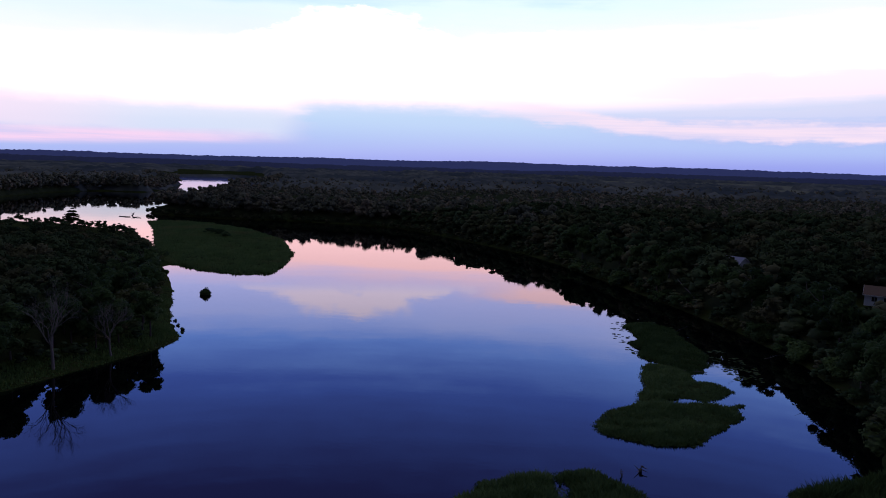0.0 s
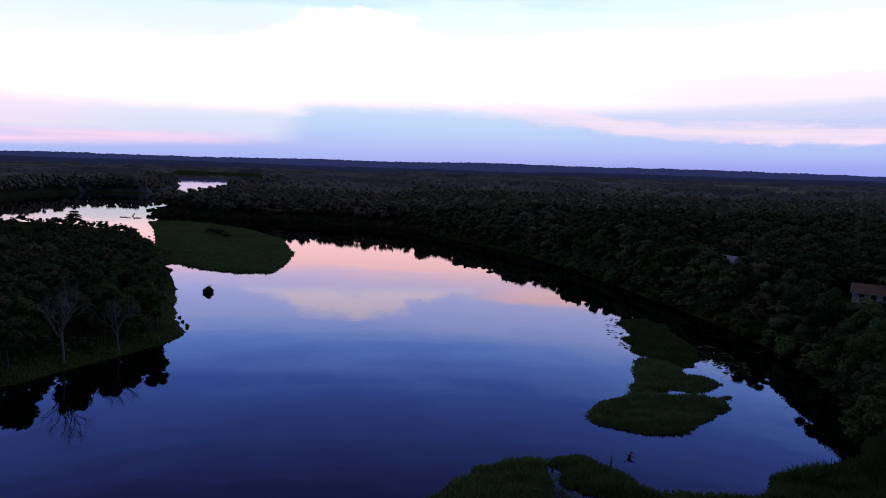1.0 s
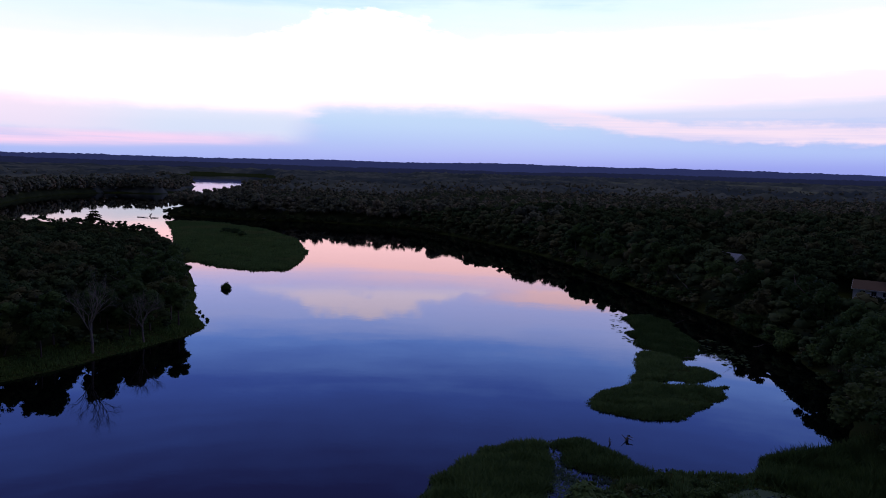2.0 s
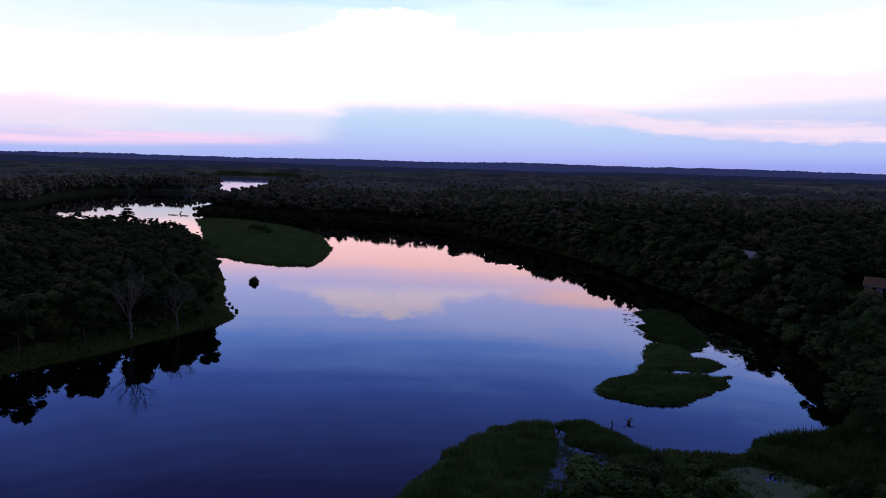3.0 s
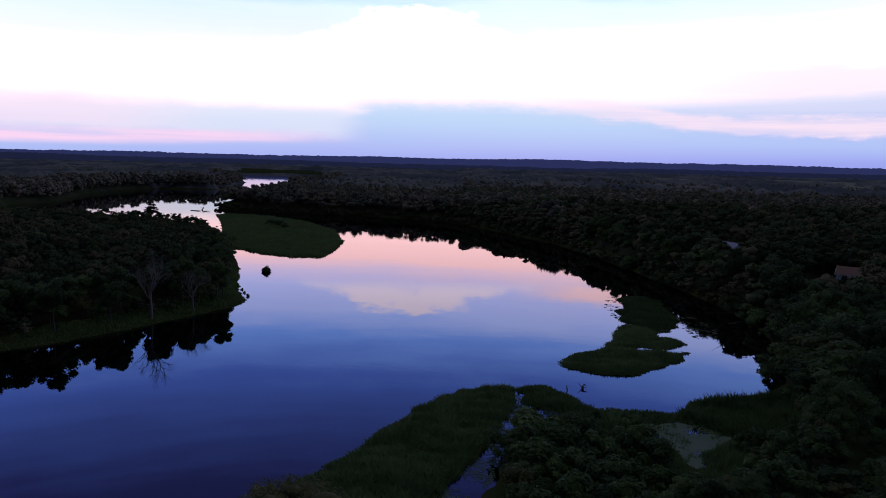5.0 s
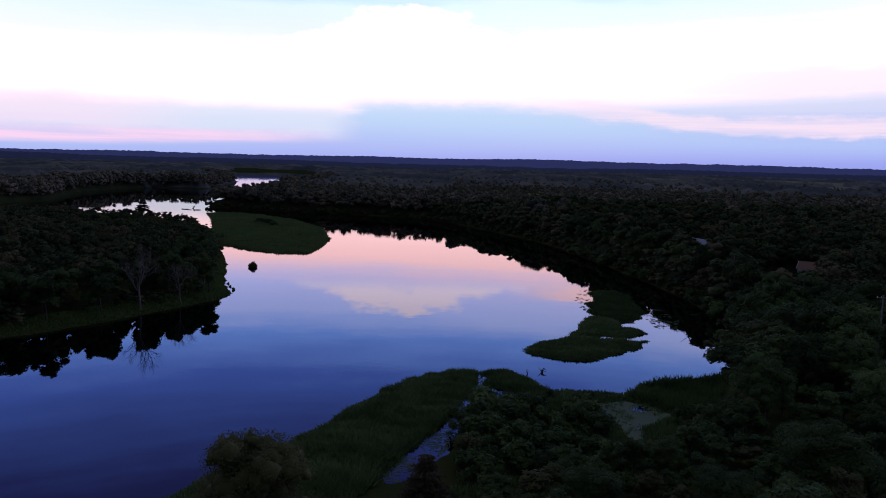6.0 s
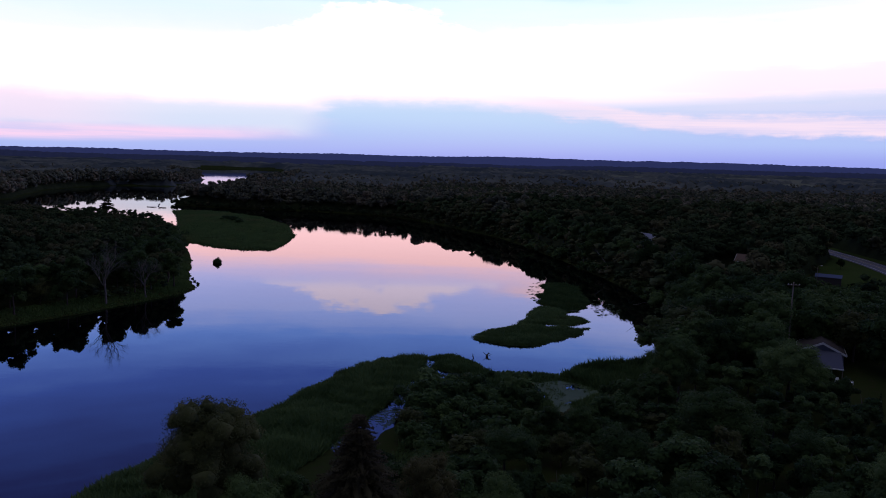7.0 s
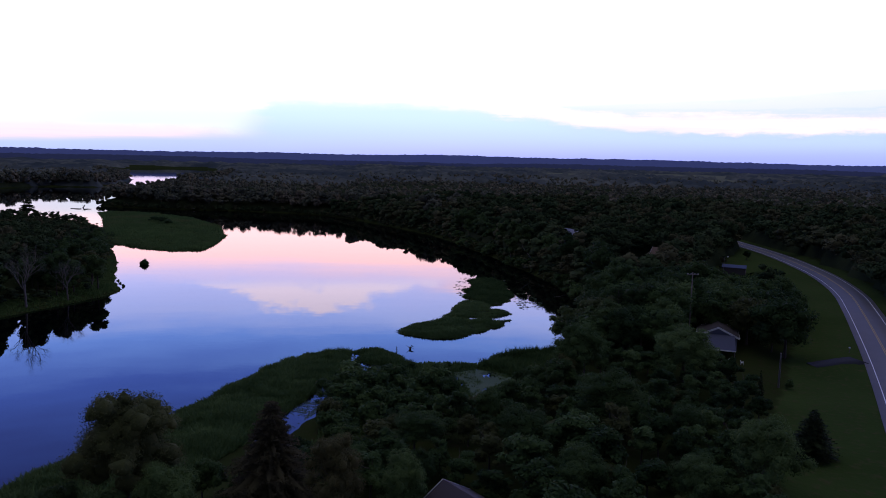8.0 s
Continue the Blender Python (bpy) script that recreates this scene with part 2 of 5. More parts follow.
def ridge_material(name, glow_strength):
    """Wooded hills kilometres away; blue evening haze is put in as a faint glow of their surface."""
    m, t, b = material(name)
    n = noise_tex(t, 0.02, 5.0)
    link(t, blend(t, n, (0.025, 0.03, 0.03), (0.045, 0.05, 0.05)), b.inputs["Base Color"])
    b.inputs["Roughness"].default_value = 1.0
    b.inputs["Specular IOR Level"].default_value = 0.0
    # emission stands for haze; the hills themselves give off no light
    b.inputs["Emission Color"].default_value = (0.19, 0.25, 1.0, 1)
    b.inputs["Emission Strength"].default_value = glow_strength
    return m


MAT_WATER, MAT_GROUND, MAT_ROAD, MAT_RIDGE = water_material(), ground_material("ground_soil_grass", ((0.018, 0.026, 0.008), (0.038, 0.048, 0.014), (0.038, 0.032, 0.016)), ((0.026, 0.046, 0.012), (0.058, 0.084, 0.023), (0.066, 0.062, 0.026))), road_material(), ridge_material("distant_hills_haze_glow", 0.088)
MAT_PAINT_W = plain("road_paint_white", (0.72, 0.72, 0.72), 0.7, vary=0.12)
MAT_PAINT_Y = plain("road_paint_yellow", (0.50, 0.33, 0.07), 0.7, vary=0.2)


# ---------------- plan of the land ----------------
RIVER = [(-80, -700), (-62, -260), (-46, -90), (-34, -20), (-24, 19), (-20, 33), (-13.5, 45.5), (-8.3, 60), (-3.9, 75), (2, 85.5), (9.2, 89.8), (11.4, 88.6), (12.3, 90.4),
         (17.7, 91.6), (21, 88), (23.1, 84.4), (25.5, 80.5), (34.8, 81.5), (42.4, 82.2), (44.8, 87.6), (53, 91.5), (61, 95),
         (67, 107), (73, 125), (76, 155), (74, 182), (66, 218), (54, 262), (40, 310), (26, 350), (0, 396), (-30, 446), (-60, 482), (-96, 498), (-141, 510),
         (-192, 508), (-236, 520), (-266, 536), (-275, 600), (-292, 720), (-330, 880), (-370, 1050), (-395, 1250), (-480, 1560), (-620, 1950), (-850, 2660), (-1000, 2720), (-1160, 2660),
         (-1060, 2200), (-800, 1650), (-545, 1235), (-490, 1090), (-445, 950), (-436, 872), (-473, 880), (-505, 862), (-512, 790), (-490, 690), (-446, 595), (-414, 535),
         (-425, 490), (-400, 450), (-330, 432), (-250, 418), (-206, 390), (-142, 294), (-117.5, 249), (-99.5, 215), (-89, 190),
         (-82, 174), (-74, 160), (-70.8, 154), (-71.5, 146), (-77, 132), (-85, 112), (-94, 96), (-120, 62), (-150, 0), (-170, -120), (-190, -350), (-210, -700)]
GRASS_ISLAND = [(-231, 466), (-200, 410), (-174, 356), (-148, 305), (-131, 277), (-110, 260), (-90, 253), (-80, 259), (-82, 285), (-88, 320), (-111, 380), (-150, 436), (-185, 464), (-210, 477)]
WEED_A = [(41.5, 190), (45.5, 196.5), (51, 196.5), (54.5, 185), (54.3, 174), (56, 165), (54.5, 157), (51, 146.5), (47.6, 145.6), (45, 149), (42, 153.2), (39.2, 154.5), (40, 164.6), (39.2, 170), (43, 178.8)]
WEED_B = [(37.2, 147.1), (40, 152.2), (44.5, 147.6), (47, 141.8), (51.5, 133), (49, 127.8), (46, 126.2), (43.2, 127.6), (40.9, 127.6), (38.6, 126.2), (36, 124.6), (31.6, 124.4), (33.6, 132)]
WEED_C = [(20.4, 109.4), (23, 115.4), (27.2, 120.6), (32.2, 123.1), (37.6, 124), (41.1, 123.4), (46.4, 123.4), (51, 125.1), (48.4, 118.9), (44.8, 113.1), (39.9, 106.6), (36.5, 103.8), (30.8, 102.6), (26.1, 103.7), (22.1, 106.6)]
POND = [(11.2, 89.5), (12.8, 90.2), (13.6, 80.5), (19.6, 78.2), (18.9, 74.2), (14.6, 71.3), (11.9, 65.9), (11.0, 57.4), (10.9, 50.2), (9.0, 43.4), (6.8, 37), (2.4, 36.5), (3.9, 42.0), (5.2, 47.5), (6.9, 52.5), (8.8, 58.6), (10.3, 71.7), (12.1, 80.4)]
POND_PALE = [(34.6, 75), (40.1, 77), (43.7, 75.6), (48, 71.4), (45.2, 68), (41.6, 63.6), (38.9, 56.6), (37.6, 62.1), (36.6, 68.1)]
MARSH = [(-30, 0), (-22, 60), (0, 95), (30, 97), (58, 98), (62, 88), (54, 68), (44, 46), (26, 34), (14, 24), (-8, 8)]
LAWN = [(70, 4), (78, 28), (88, 48), (96, 60), (113, 92), (127, 118), (130, 150), (133, 178), (142, 205), (160, 232), (172, 262), (180, 260), (175, 215), (162, 168), (146, 122), (126, 78), (104, 30), (86, -6)]
CLEARING = [(96, 308), (114, 314), (128, 372), (107, 376)]
ROAD_LINE = [(38, -108, 4.0), (60, -58, 4.0), (79, -18, 4.0), (97, 20, 4.0), (115.5, 56, 4.0), (129.5, 84, 4.0), (150.5, 128, 4.2), (162, 155, 4.7), (170.5, 184, 5.3), (175.5, 213, 5.8),
             (178.5, 242, 6.2), (179.5, 280, 6.5), (178, 330, 6.8), (168, 400, 7.0), (150, 480, 7.0), (120, 600, 7.0)]
# far meadows: middle, half length away from the river, half width
FIELDS = [(650, 1500, 260, 40), (585, 1150, 170, 26), (640, 1290, 200, 40), (300, 1500, 150, 70), (760, 1780, 200, 60), (-150, 2300, 300, 160), (120, 2500, 400, 150), (900, 2500, 500, 240), (420, 2300, 350, 130)]
YARDS = [(33, 2, 8), (95, 88, 9), (92, 74, 9), (101, 76, 8), (90, 238, 9), (113, 199, 9), (136, 182, 6), (-81, 119, 8), (-80, 127, 5), (-75, 132, 6), (-96, 112, 5), (-119, 241, 6), (14, 27, 9), (21, 35, 5), (95, 61, 8), (84, 28, 8), (88, 52, 6), (32, -8, 9), (22, 2, 6)]


def spline(pts, step):
    """Points along a smooth curve through pts, about step metres apart."""
    p = np.array(pts, float)
    q = np.vstack([2 * p[0] - p[1], p, 2 * p[-1] - p[-2]])
    res = []
    for i in range(1, len(q) - 2):
        n = max(1, int(np.linalg.norm(q[i + 1] - q[i]) / step))
        u = (np.arange(n) / n)[:, None]
        a, b, c, d = q[i - 1], q[i], q[i + 1], q[i + 2]
        res.append(0.5 * (2 * b + (c - a) * u + (2 * a - 5 * b + 4 * c - d) * u**2 + (3 * b - a - 3 * c + d) * u**3))
    return np.vstack(res + [p[-1:]])


def inside_distance(poly, x, y):
    """Distance to the outline of poly, positive inside."""
    p = np.array(poly, float)
    best, odd = np.full(x.shape, 1e18), np.zeros(x.shape, bool)
    for (ax, ay), (bx, by) in zip(p, np.roll(p, -1, 0)):
        dx, dy = bx - ax, by - ay
        u = np.clip(((x - ax) * dx + (y - ay) * dy) / (dx * dx + dy * dy), 0, 1)
        best = np.minimum(best, (x - ax - u * dx) ** 2 + (y - ay - u * dy) ** 2)
        if dy:
            odd ^= ((ay > y) != (by > y)) & (x < ax + (y - ay) / dy * dx)
    return np.where(odd, 1, -1) * np.sqrt(best)


def wavy(x, y, size, seed=0.0):
    """Cheap smooth noise of about -1 to 1."""
    a, b = x / size + seed, y / size - seed * 1.7
    return (np.sin(a * 1.9 + 1.3 * np.sin(b * 1.1 + seed)) + np.sin(b * 2.3 + 1.7 * np.sin(a * 0.9)) + np.sin((a + b) * 1.3 + 2.1 * np.sin((a - b) * 0.7))) / 3


ROAD_PTS = spline(ROAD_LINE, 6.0)


def road_near(x, y):
    """Distance to the road's middle, and the road's height there."""
    best, z = np.full(x.shape, 1e18), np.zeros(x.shape)
    for rx, ry, rz in ROAD_PTS:
        d = (x - rx) ** 2 + (y - ry) ** 2
        z = np.where(d < best, rz, z)
        best = np.minimum(best, d)
    return np.sqrt(best), z


def ease(v):
    v = np.clip(v, 0, 1)
    return v * v * (3 - 2 * v)


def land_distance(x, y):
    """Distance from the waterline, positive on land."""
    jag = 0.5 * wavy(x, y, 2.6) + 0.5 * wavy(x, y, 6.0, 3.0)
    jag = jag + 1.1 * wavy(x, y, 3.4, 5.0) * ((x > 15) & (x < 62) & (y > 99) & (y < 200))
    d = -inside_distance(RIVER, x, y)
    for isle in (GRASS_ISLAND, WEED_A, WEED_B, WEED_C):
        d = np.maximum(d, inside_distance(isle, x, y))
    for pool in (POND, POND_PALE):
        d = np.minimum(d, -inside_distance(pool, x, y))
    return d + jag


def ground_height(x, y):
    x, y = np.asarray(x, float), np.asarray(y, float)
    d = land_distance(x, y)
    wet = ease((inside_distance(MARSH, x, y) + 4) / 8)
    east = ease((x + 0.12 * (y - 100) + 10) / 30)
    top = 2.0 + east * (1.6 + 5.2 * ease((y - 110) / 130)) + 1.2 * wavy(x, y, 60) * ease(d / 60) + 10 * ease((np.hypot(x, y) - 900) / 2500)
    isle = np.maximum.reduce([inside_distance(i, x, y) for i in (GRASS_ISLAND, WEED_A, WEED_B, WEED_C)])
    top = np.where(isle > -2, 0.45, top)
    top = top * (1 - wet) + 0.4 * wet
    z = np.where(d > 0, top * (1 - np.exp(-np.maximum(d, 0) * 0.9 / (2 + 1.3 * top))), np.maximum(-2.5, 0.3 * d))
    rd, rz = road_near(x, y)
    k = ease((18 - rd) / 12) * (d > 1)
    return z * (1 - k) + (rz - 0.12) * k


def in_field(x, y):
    best = np.full(np.shape(x), -9.0)
    for a, b, far_half, side_half in FIELDS:
        r = math.hypot(a, b)
        u, v = ((x - a) * a + (y - b) * b) / r, ((x - a) * b - (y - b) * a) / r
        best = np.maximum(best, 1 - np.hypot(u / far_half, v / side_half) + 0.25 * wavy(x, y, 60, 3.0))
    return best


def mesh_of(name, verts, faces, mat, smooth_shade=False):
    me = bpy.data.meshes.new(name)
    if isinstance(verts, np.ndarray) and isinstance(faces, np.ndarray):
        me.vertices.add(len(verts))
        me.vertices.foreach_set("co", verts.astype(np.float32).ravel())
        k = faces.shape[1]
        me.loops.add(faces.size)
        me.loops.foreach_set("vertex_index", faces.astype(np.int32).ravel())
        me.polygons.add(len(faces))
        me.polygons.foreach_set("loop_start", np.arange(0, faces.size, k, dtype=np.int32))
        me.update(calc_edges=True)
        me.validate()
    else:
        me.from_pydata([tuple(v) for v in verts], [], [tuple(f) for f in faces])
    if smooth_shade:
        me.polygons.foreach_set("use_smooth", np.ones(len(me.polygons), bool))
    me.materials.append(mat)
    return me


def put_under(name, me, parent=None, label="", m=None):
    """One mesh object, under a thing or a part."""
    ob = new(name, me)
    if parent is not None:
        ob.parent = parent
    if m is not None:
        ob.matrix_basis = m
    if label:
        tagged(ob, label)
    return ob


def part(name, bm, mat, parent=None, label="", m=None):
    me = bpy.data.meshes.new(name)
    bm.to_mesh(me)
    bm.free()
    me.materials.append(mat)
    return put_under(name, me, parent, label, m)


def lines(lo, fine_lo, fine_hi, hi, step, grow):
    mid = list(np.arange(fine_lo, fine_hi + step, step))
    up, s = [mid[-1]], step
    while up[-1] < hi:
        s *= grow
        up.append(up[-1] + s)
    down, s = [mid[0]], step
    while down[-1] > lo:
        s *= grow
        down.append(down[-1] - s)
    return np.array(down[:0:-1] + mid + up[1:])


def sheet(name, xs, ys, zs, mat, even=True):
    gx, gy = np.meshgrid(xs, ys)
    v = np.stack([gx, gy, zs(gx, gy) if callable(zs) else np.full(gx.shape, zs)], -1).reshape(-1, 3)
    w, i = len(xs), np.arange(len(xs) * len(ys)).reshape(len(ys), len(xs))
    f = np.stack([i[:-1, :-1], i[:-1, 1:], i[1:, 1:], i[1:, :-1]], -1).reshape(-1, 4)
    return mesh_of(name, v, f, mat, even)


# ---------------- ground, water, hills ----------------
def stepped(fine, middle):
    """Grid lines that are close in one stretch and six metres apart in a wider one."""
    a = [v for v in middle if v < fine[0] - 3 or v > fine[-1] + 3]
    return np.array(sorted([*fine, *a]))


xs = stepped(np.arange(-125, 190, 2.5), lines(-4800, -560, 420, 4800, 6.5, 1.09))
ys = stepped(np.arange(-20, 230, 2.5), lines(-3200, -20, 900, 4800, 6.5, 1.09))
ground = put_under("ground", sheet("ground", xs, ys, ground_height, MAT_GROUND))
spot = np.zeros(len(ground.data.vertices) * 3)
ground.data.vertices.foreach_get("co", spot)
sx, sy = spot.reshape(-1, 3)[:, 0], spot.reshape(-1, 3)[:, 1]
mown = np.maximum.reduce([inside_distance(LAWN, sx, sy), inside_distance(CLEARING, sx, sy), 10.0 - road_near(sx, sy)[0]])
ground.data.attributes.new("mown", "FLOAT", "POINT").data.foreach_set("value", np.clip(0.5 + mown / 6.0, 0, 1).astype(np.float32))
ground.data.attributes.new("hay", "FLOAT", "POINT").data.foreach_set("value", np.clip(0.5 + 4 * in_field(sx, sy), 0, 1).astype(np.float32))
tagged(ground, "dark green grassy and wooded river land", "ground", kind="structure")
river = put_under("water", sheet("water", np.linspace(-1500, 600, 22), np.linspace(-900, 2900, 39), 0.0, MAT_WATER))
tagged(river, "calm dark river mirroring the pink and blue dusk sky", "river", kind="structure")


def ridge(name, far, heights, width, seed, mat):
    """A long line of wooded hills, as a solid swell with an uneven tree-topped crest."""
    rng = np.random.default_rng(seed)
    n = 900
    ang = np.radians(np.linspace(-62, 62, n))
    u = np.linspace(0, 1, n)
    top = np.interp(u, *zip(*heights))
    top = top + 5 * wavy(u * 3000, u * 0, 120, seed) + 2.2 * wavy(u * 3000, u * 0, 22, seed + 1) + rng.normal(0, 1.1, n)
    rows = []
    for k, (back, rise) in enumerate(((-width, 0.0), (-0.62 * width, 0.35), (-0.3 * width, 0.75), (0, 1.0), (0.25 * width, 0.6), (0.5 * width, 0.0))):
        r = far + back
        rows.append(np.stack([np.sin(ang) * r, np.cos(ang) * r, 6 + (top - 6) * rise + (rng.normal(0, 1.2, n) if 0 < rise < 1 else 0)], -1))
    v = np.concatenate(rows)
    i = np.arange(len(v)).reshape(len(rows), n)
    f = np.stack([i[:-1, :-1], i[:-1, 1:], i[1:, 1:], i[1:, :-1]], -1).reshape(-1, 4)
    return put_under(name, mesh_of(name, v, f, mat, True))


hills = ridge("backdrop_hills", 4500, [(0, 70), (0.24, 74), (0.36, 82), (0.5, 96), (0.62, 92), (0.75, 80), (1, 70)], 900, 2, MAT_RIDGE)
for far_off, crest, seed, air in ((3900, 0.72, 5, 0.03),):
    low_hills = ridge("backdrop_hills", far_off, [(0, 62 * crest), (0.3, 70 * crest), (0.45, 58 * crest), (0.6, 76 * crest), (0.75, 66 * crest), (1, 60 * crest)], 420, seed, ridge_material("nearer_hills_haze_glow", air))
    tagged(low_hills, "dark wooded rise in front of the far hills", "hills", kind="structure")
tagged(hills, "distant wooded hills along the horizon, blue from a haze glow", "hills", kind="structure")


# ---------------- trees ----------------
def ico(sub):
    bm = bmesh.new()
    bmesh.ops.create_icosphere(bm, subdivisions=sub, radius=1.0)
    v = np.array([tuple(p.co) for p in bm.verts])
    f = np.array([[p.index for p in q.verts] for q in bm.faces])
    bm.free()
    return v, f


ICO1, ICO2 = ico(1), ico(2)


def unit(v):
    return v / np.maximum(np.linalg.norm(v, axis=-1, keepdims=True), 1e-9)


def leaf_cards(rng, at, normal, size):
    """Pointed leaf sprays, one triangle each, tilted at random."""
    n = len(at)
    a = unit(np.cross(normal, rng.normal(size=(n, 3))))
    b = np.cross(normal, a)
    s = size * rng.uniform(0.65, 1.4, (n, 1))
    v = np.stack([at - a * s - b * s * 0.45, at + a * s * 0.2 + b * s * 0.85 - normal * s * 0.3, at + a * s * 1.1 - b * s * 0.35], 1).reshape(-1, 3)
    return v, np.arange(3 * n).reshape(-1, 3)


def crown_mesh(name, seed, h, r, clumps, leaves, leaf, mat, low=0.28, ball=ICO1, core=0.84, bare=False, dome=False, lump=0.16, size=(0.24, 0.46)):
    """A broad-leaved crown: knobbly boughs of foliage round a hollow middle, covered with leaf sprays."""
    rng = np.random.default_rng(seed)
    zc, zr = h * (1 + low) / 2, h * (1 - low) / 2
    d = unit(rng.normal(size=(clumps, 3)) * (1, 1, 1.15))
    d[:, 2] = np.where(d[:, 2] < -0.55, -d[:, 2], d[:, 2])
    if dome:
        d[:, 2] = np.where(d[:, 2] < 0.0, 0.25 * np.abs(d[:, 2]), d[:, 2])
        d = unit(d)
    off = rng.uniform(0.38, 0.95, (clumps, 1))
    cr = r * rng.uniform(*size, clumps) * (1.35 - 0.62 * off[:, 0])
    wide = 1 - 0.25 * np.clip(d[:, 2:3], 0, 1) ** 2
    c = d * off * np.array([r, r, zr]) * wide + (0, 0, zc)
    c[:, :2] += rng.normal(0, r * 0.10, 2) * (c[:, 2:3] / h)
    c[0], cr[0] = (0, 0, zc), r * 0.5
    vs, fs, n0 = [], [], 0
    for p, q in zip(c, cr):
        bv, bf = ball
        w = bv * (1 + lump * rng.normal(size=(len(bv), 1))) * q * core * np.array([1, 1, 0.86])
        vs.append(w + p)
        fs.append(bf + n0)
        n0 += len(bv)
    if leaves:
        k = rng.choice(clumps, leaves, p=cr**2 / (cr**2).sum())
        n = unit(rng.normal(size=(leaves, 3)) + (0, 0, 0.35))
        at = c[k] + n * (cr[k] * rng.uniform(0.66, 1.1, leaves))[:, None] * np.array([1, 1, 0.9])
        gap = np.linalg.norm(at[:, None] - c[None], axis=2) / cr[None]
        keep = gap.min(1) > 0.68
        at, n = at[keep], n[keep]
        lv, lf = leaf_cards(rng, at, unit(n + (0, 0, 0.3) + 0.4 * rng.normal(size=n.shape)), leaf)
        vs.append(lv)
        fs.append(lf + n0)
    if bare:
        return np.concatenate(vs), np.concatenate(fs)
    return mesh_of(name, np.concatenate(vs), np.concatenate(fs), mat, True)


def tube(path, radii, sides=6):
    """A tapering round bar along path; rings joined end to end."""
    p = np.array(path, float)
    vs, fs = [], []
    for k, (c, rad) in enumerate(zip(p, radii)):
        t = unit(p[min(k + 1, len(p) - 1)] - p[max(k - 1, 0)])
        a = unit(np.cross(t, (0.31, 0.87, 0.11) if abs(t[2]) > 0.8 else (0, 0, 1)))
        b = np.cross(t, a)
        for s in range(sides):
            w = 2 * math.pi * s / sides
            vs.append(c + rad * (math.cos(w) * a + math.sin(w) * b))
    for k in range(len(p) - 1):
        for s in range(sides):
            i, j = k * sides + s, k * sides + (s + 1) % sides
            fs += [(i, j, j + sides), (i, j + sides, i + sides)]
    return np.array(vs), np.array(fs)


def joined(pieces):
    vs, fs, n = [], [], 0
    for v, f in pieces:
        vs.append(v)
        fs.append(f + n)
        n += len(v)
    return np.concatenate(vs), np.concatenate(fs)


def trunk_mesh(name, seed, h, rad, limbs, mat, sides=6):
    rng = np.random.default_rng(seed)
    lean = rng.normal(0, 0.02, 2) * h
    z = np.linspace(-0.8, 0.8 * h, 6)
    pts = [(lean[0] * (k / 5) ** 2, lean[1] * (k / 5) ** 2, v) for k, v in enumerate(z)]
    pieces = [tube(pts, rad * np.array([1.5, 1.0, 0.85, 0.65, 0.45, 0.2]), sides)]
    for k in range(limbs):
        a, u = rng.uniform(0, 2 * math.pi), rng.uniform(0.3, 0.65)
        b = np.array([lean[0] * u * u, lean[1] * u * u, u * h])
        ln = h * rng.uniform(0.16, 0.28)
        e = b + ln * np.array([math.cos(a), math.sin(a), 0.75])
        m = (b + e) / 2 + (0, 0, -0.06 * ln)
        pieces.append(tube([b, m, e], rad * np.array([0.45, 0.3, 0.1]), 5))
    return mesh_of(name, *joined(pieces), mat)


def conifer_mesh(name, seed, h, r, tiers, per, leaf, mat, low=0.1, sparse=0.0, body=0.26, dense=9):
    """Whorls of drooping needle boughs that shorten towards the tip."""
    rng = np.random.default_rng(seed)
    vs, fs, n0 = [], [], 0
    for k in range(tiers):
        u = low + (1 - low) * (k + rng.uniform(-0.3, 0.3)) / tiers
        u = min(max(u, low), 0.985)
        ln = r * (1 - u) ** 0.8 * rng.uniform(0.75, 1.15) + 0.12
        for j in range(per):
            if rng.uniform() < sparse:
                continue
            a = 2 * math.pi * (j + rng.uniform(-0.4, 0.4)) / per + k
            d = np.array([math.cos(a), math.sin(a), 0.0])
            s = np.array([-d[1], d[0], 0.0])
            l, w = ln * rng.uniform(0.7, 1.15), ln * 0.26 + 0.12
            wb = ln * body + 0.03
            b = np.array([0, 0, u * h])
            v = np.array([b, b + d * l * 0.55 + s * wb + (0, 0, -0.10 * l), b + d * l + (0, 0, -0.22 * l), b + d * l * 0.55 - s * wb + (0, 0, -0.10 * l), b + d * l * 0.5 + (0, 0, 0.08 * l)])
            vs.append(v)
            fs.append(np.array([(0, 1, 4), (1, 2, 4), (2, 3, 4), (3, 0, 4)]) + n0)
            n0 += 5
            m = max(3, int(l * dense))
            q = rng.uniform(0.25, 1.05, (m, 1))
            at = b + d * l * q + s * rng.uniform(-1, 1, (m, 1)) * w * (1 - 0.4 * q) + (0, 0, 1) * (-0.2 * l * q + 0.05)
            lv, lf = leaf_cards(rng, at, unit(np.array([0, 0, 0.7]) + 0.7 * rng.normal(size=(m, 3))), leaf)
            vs.append(lv)
            fs.append(lf + n0)
            n0 += len(lv)
    return mesh_of(name, np.concatenate(vs), np.concatenate(fs), mat)


def plant(kind, crown, trunk, m, label, category="tree", group=""):
    """A tree: an empty at its foot with trunk and crown."""
    e = new(kind)
    e.empty_display_size = 0.5
    e.matrix_basis = m
    tagged(e, label, category, group)
    put_under("trunk", trunk, e)
    put_under("crown", crown, e)
    return e


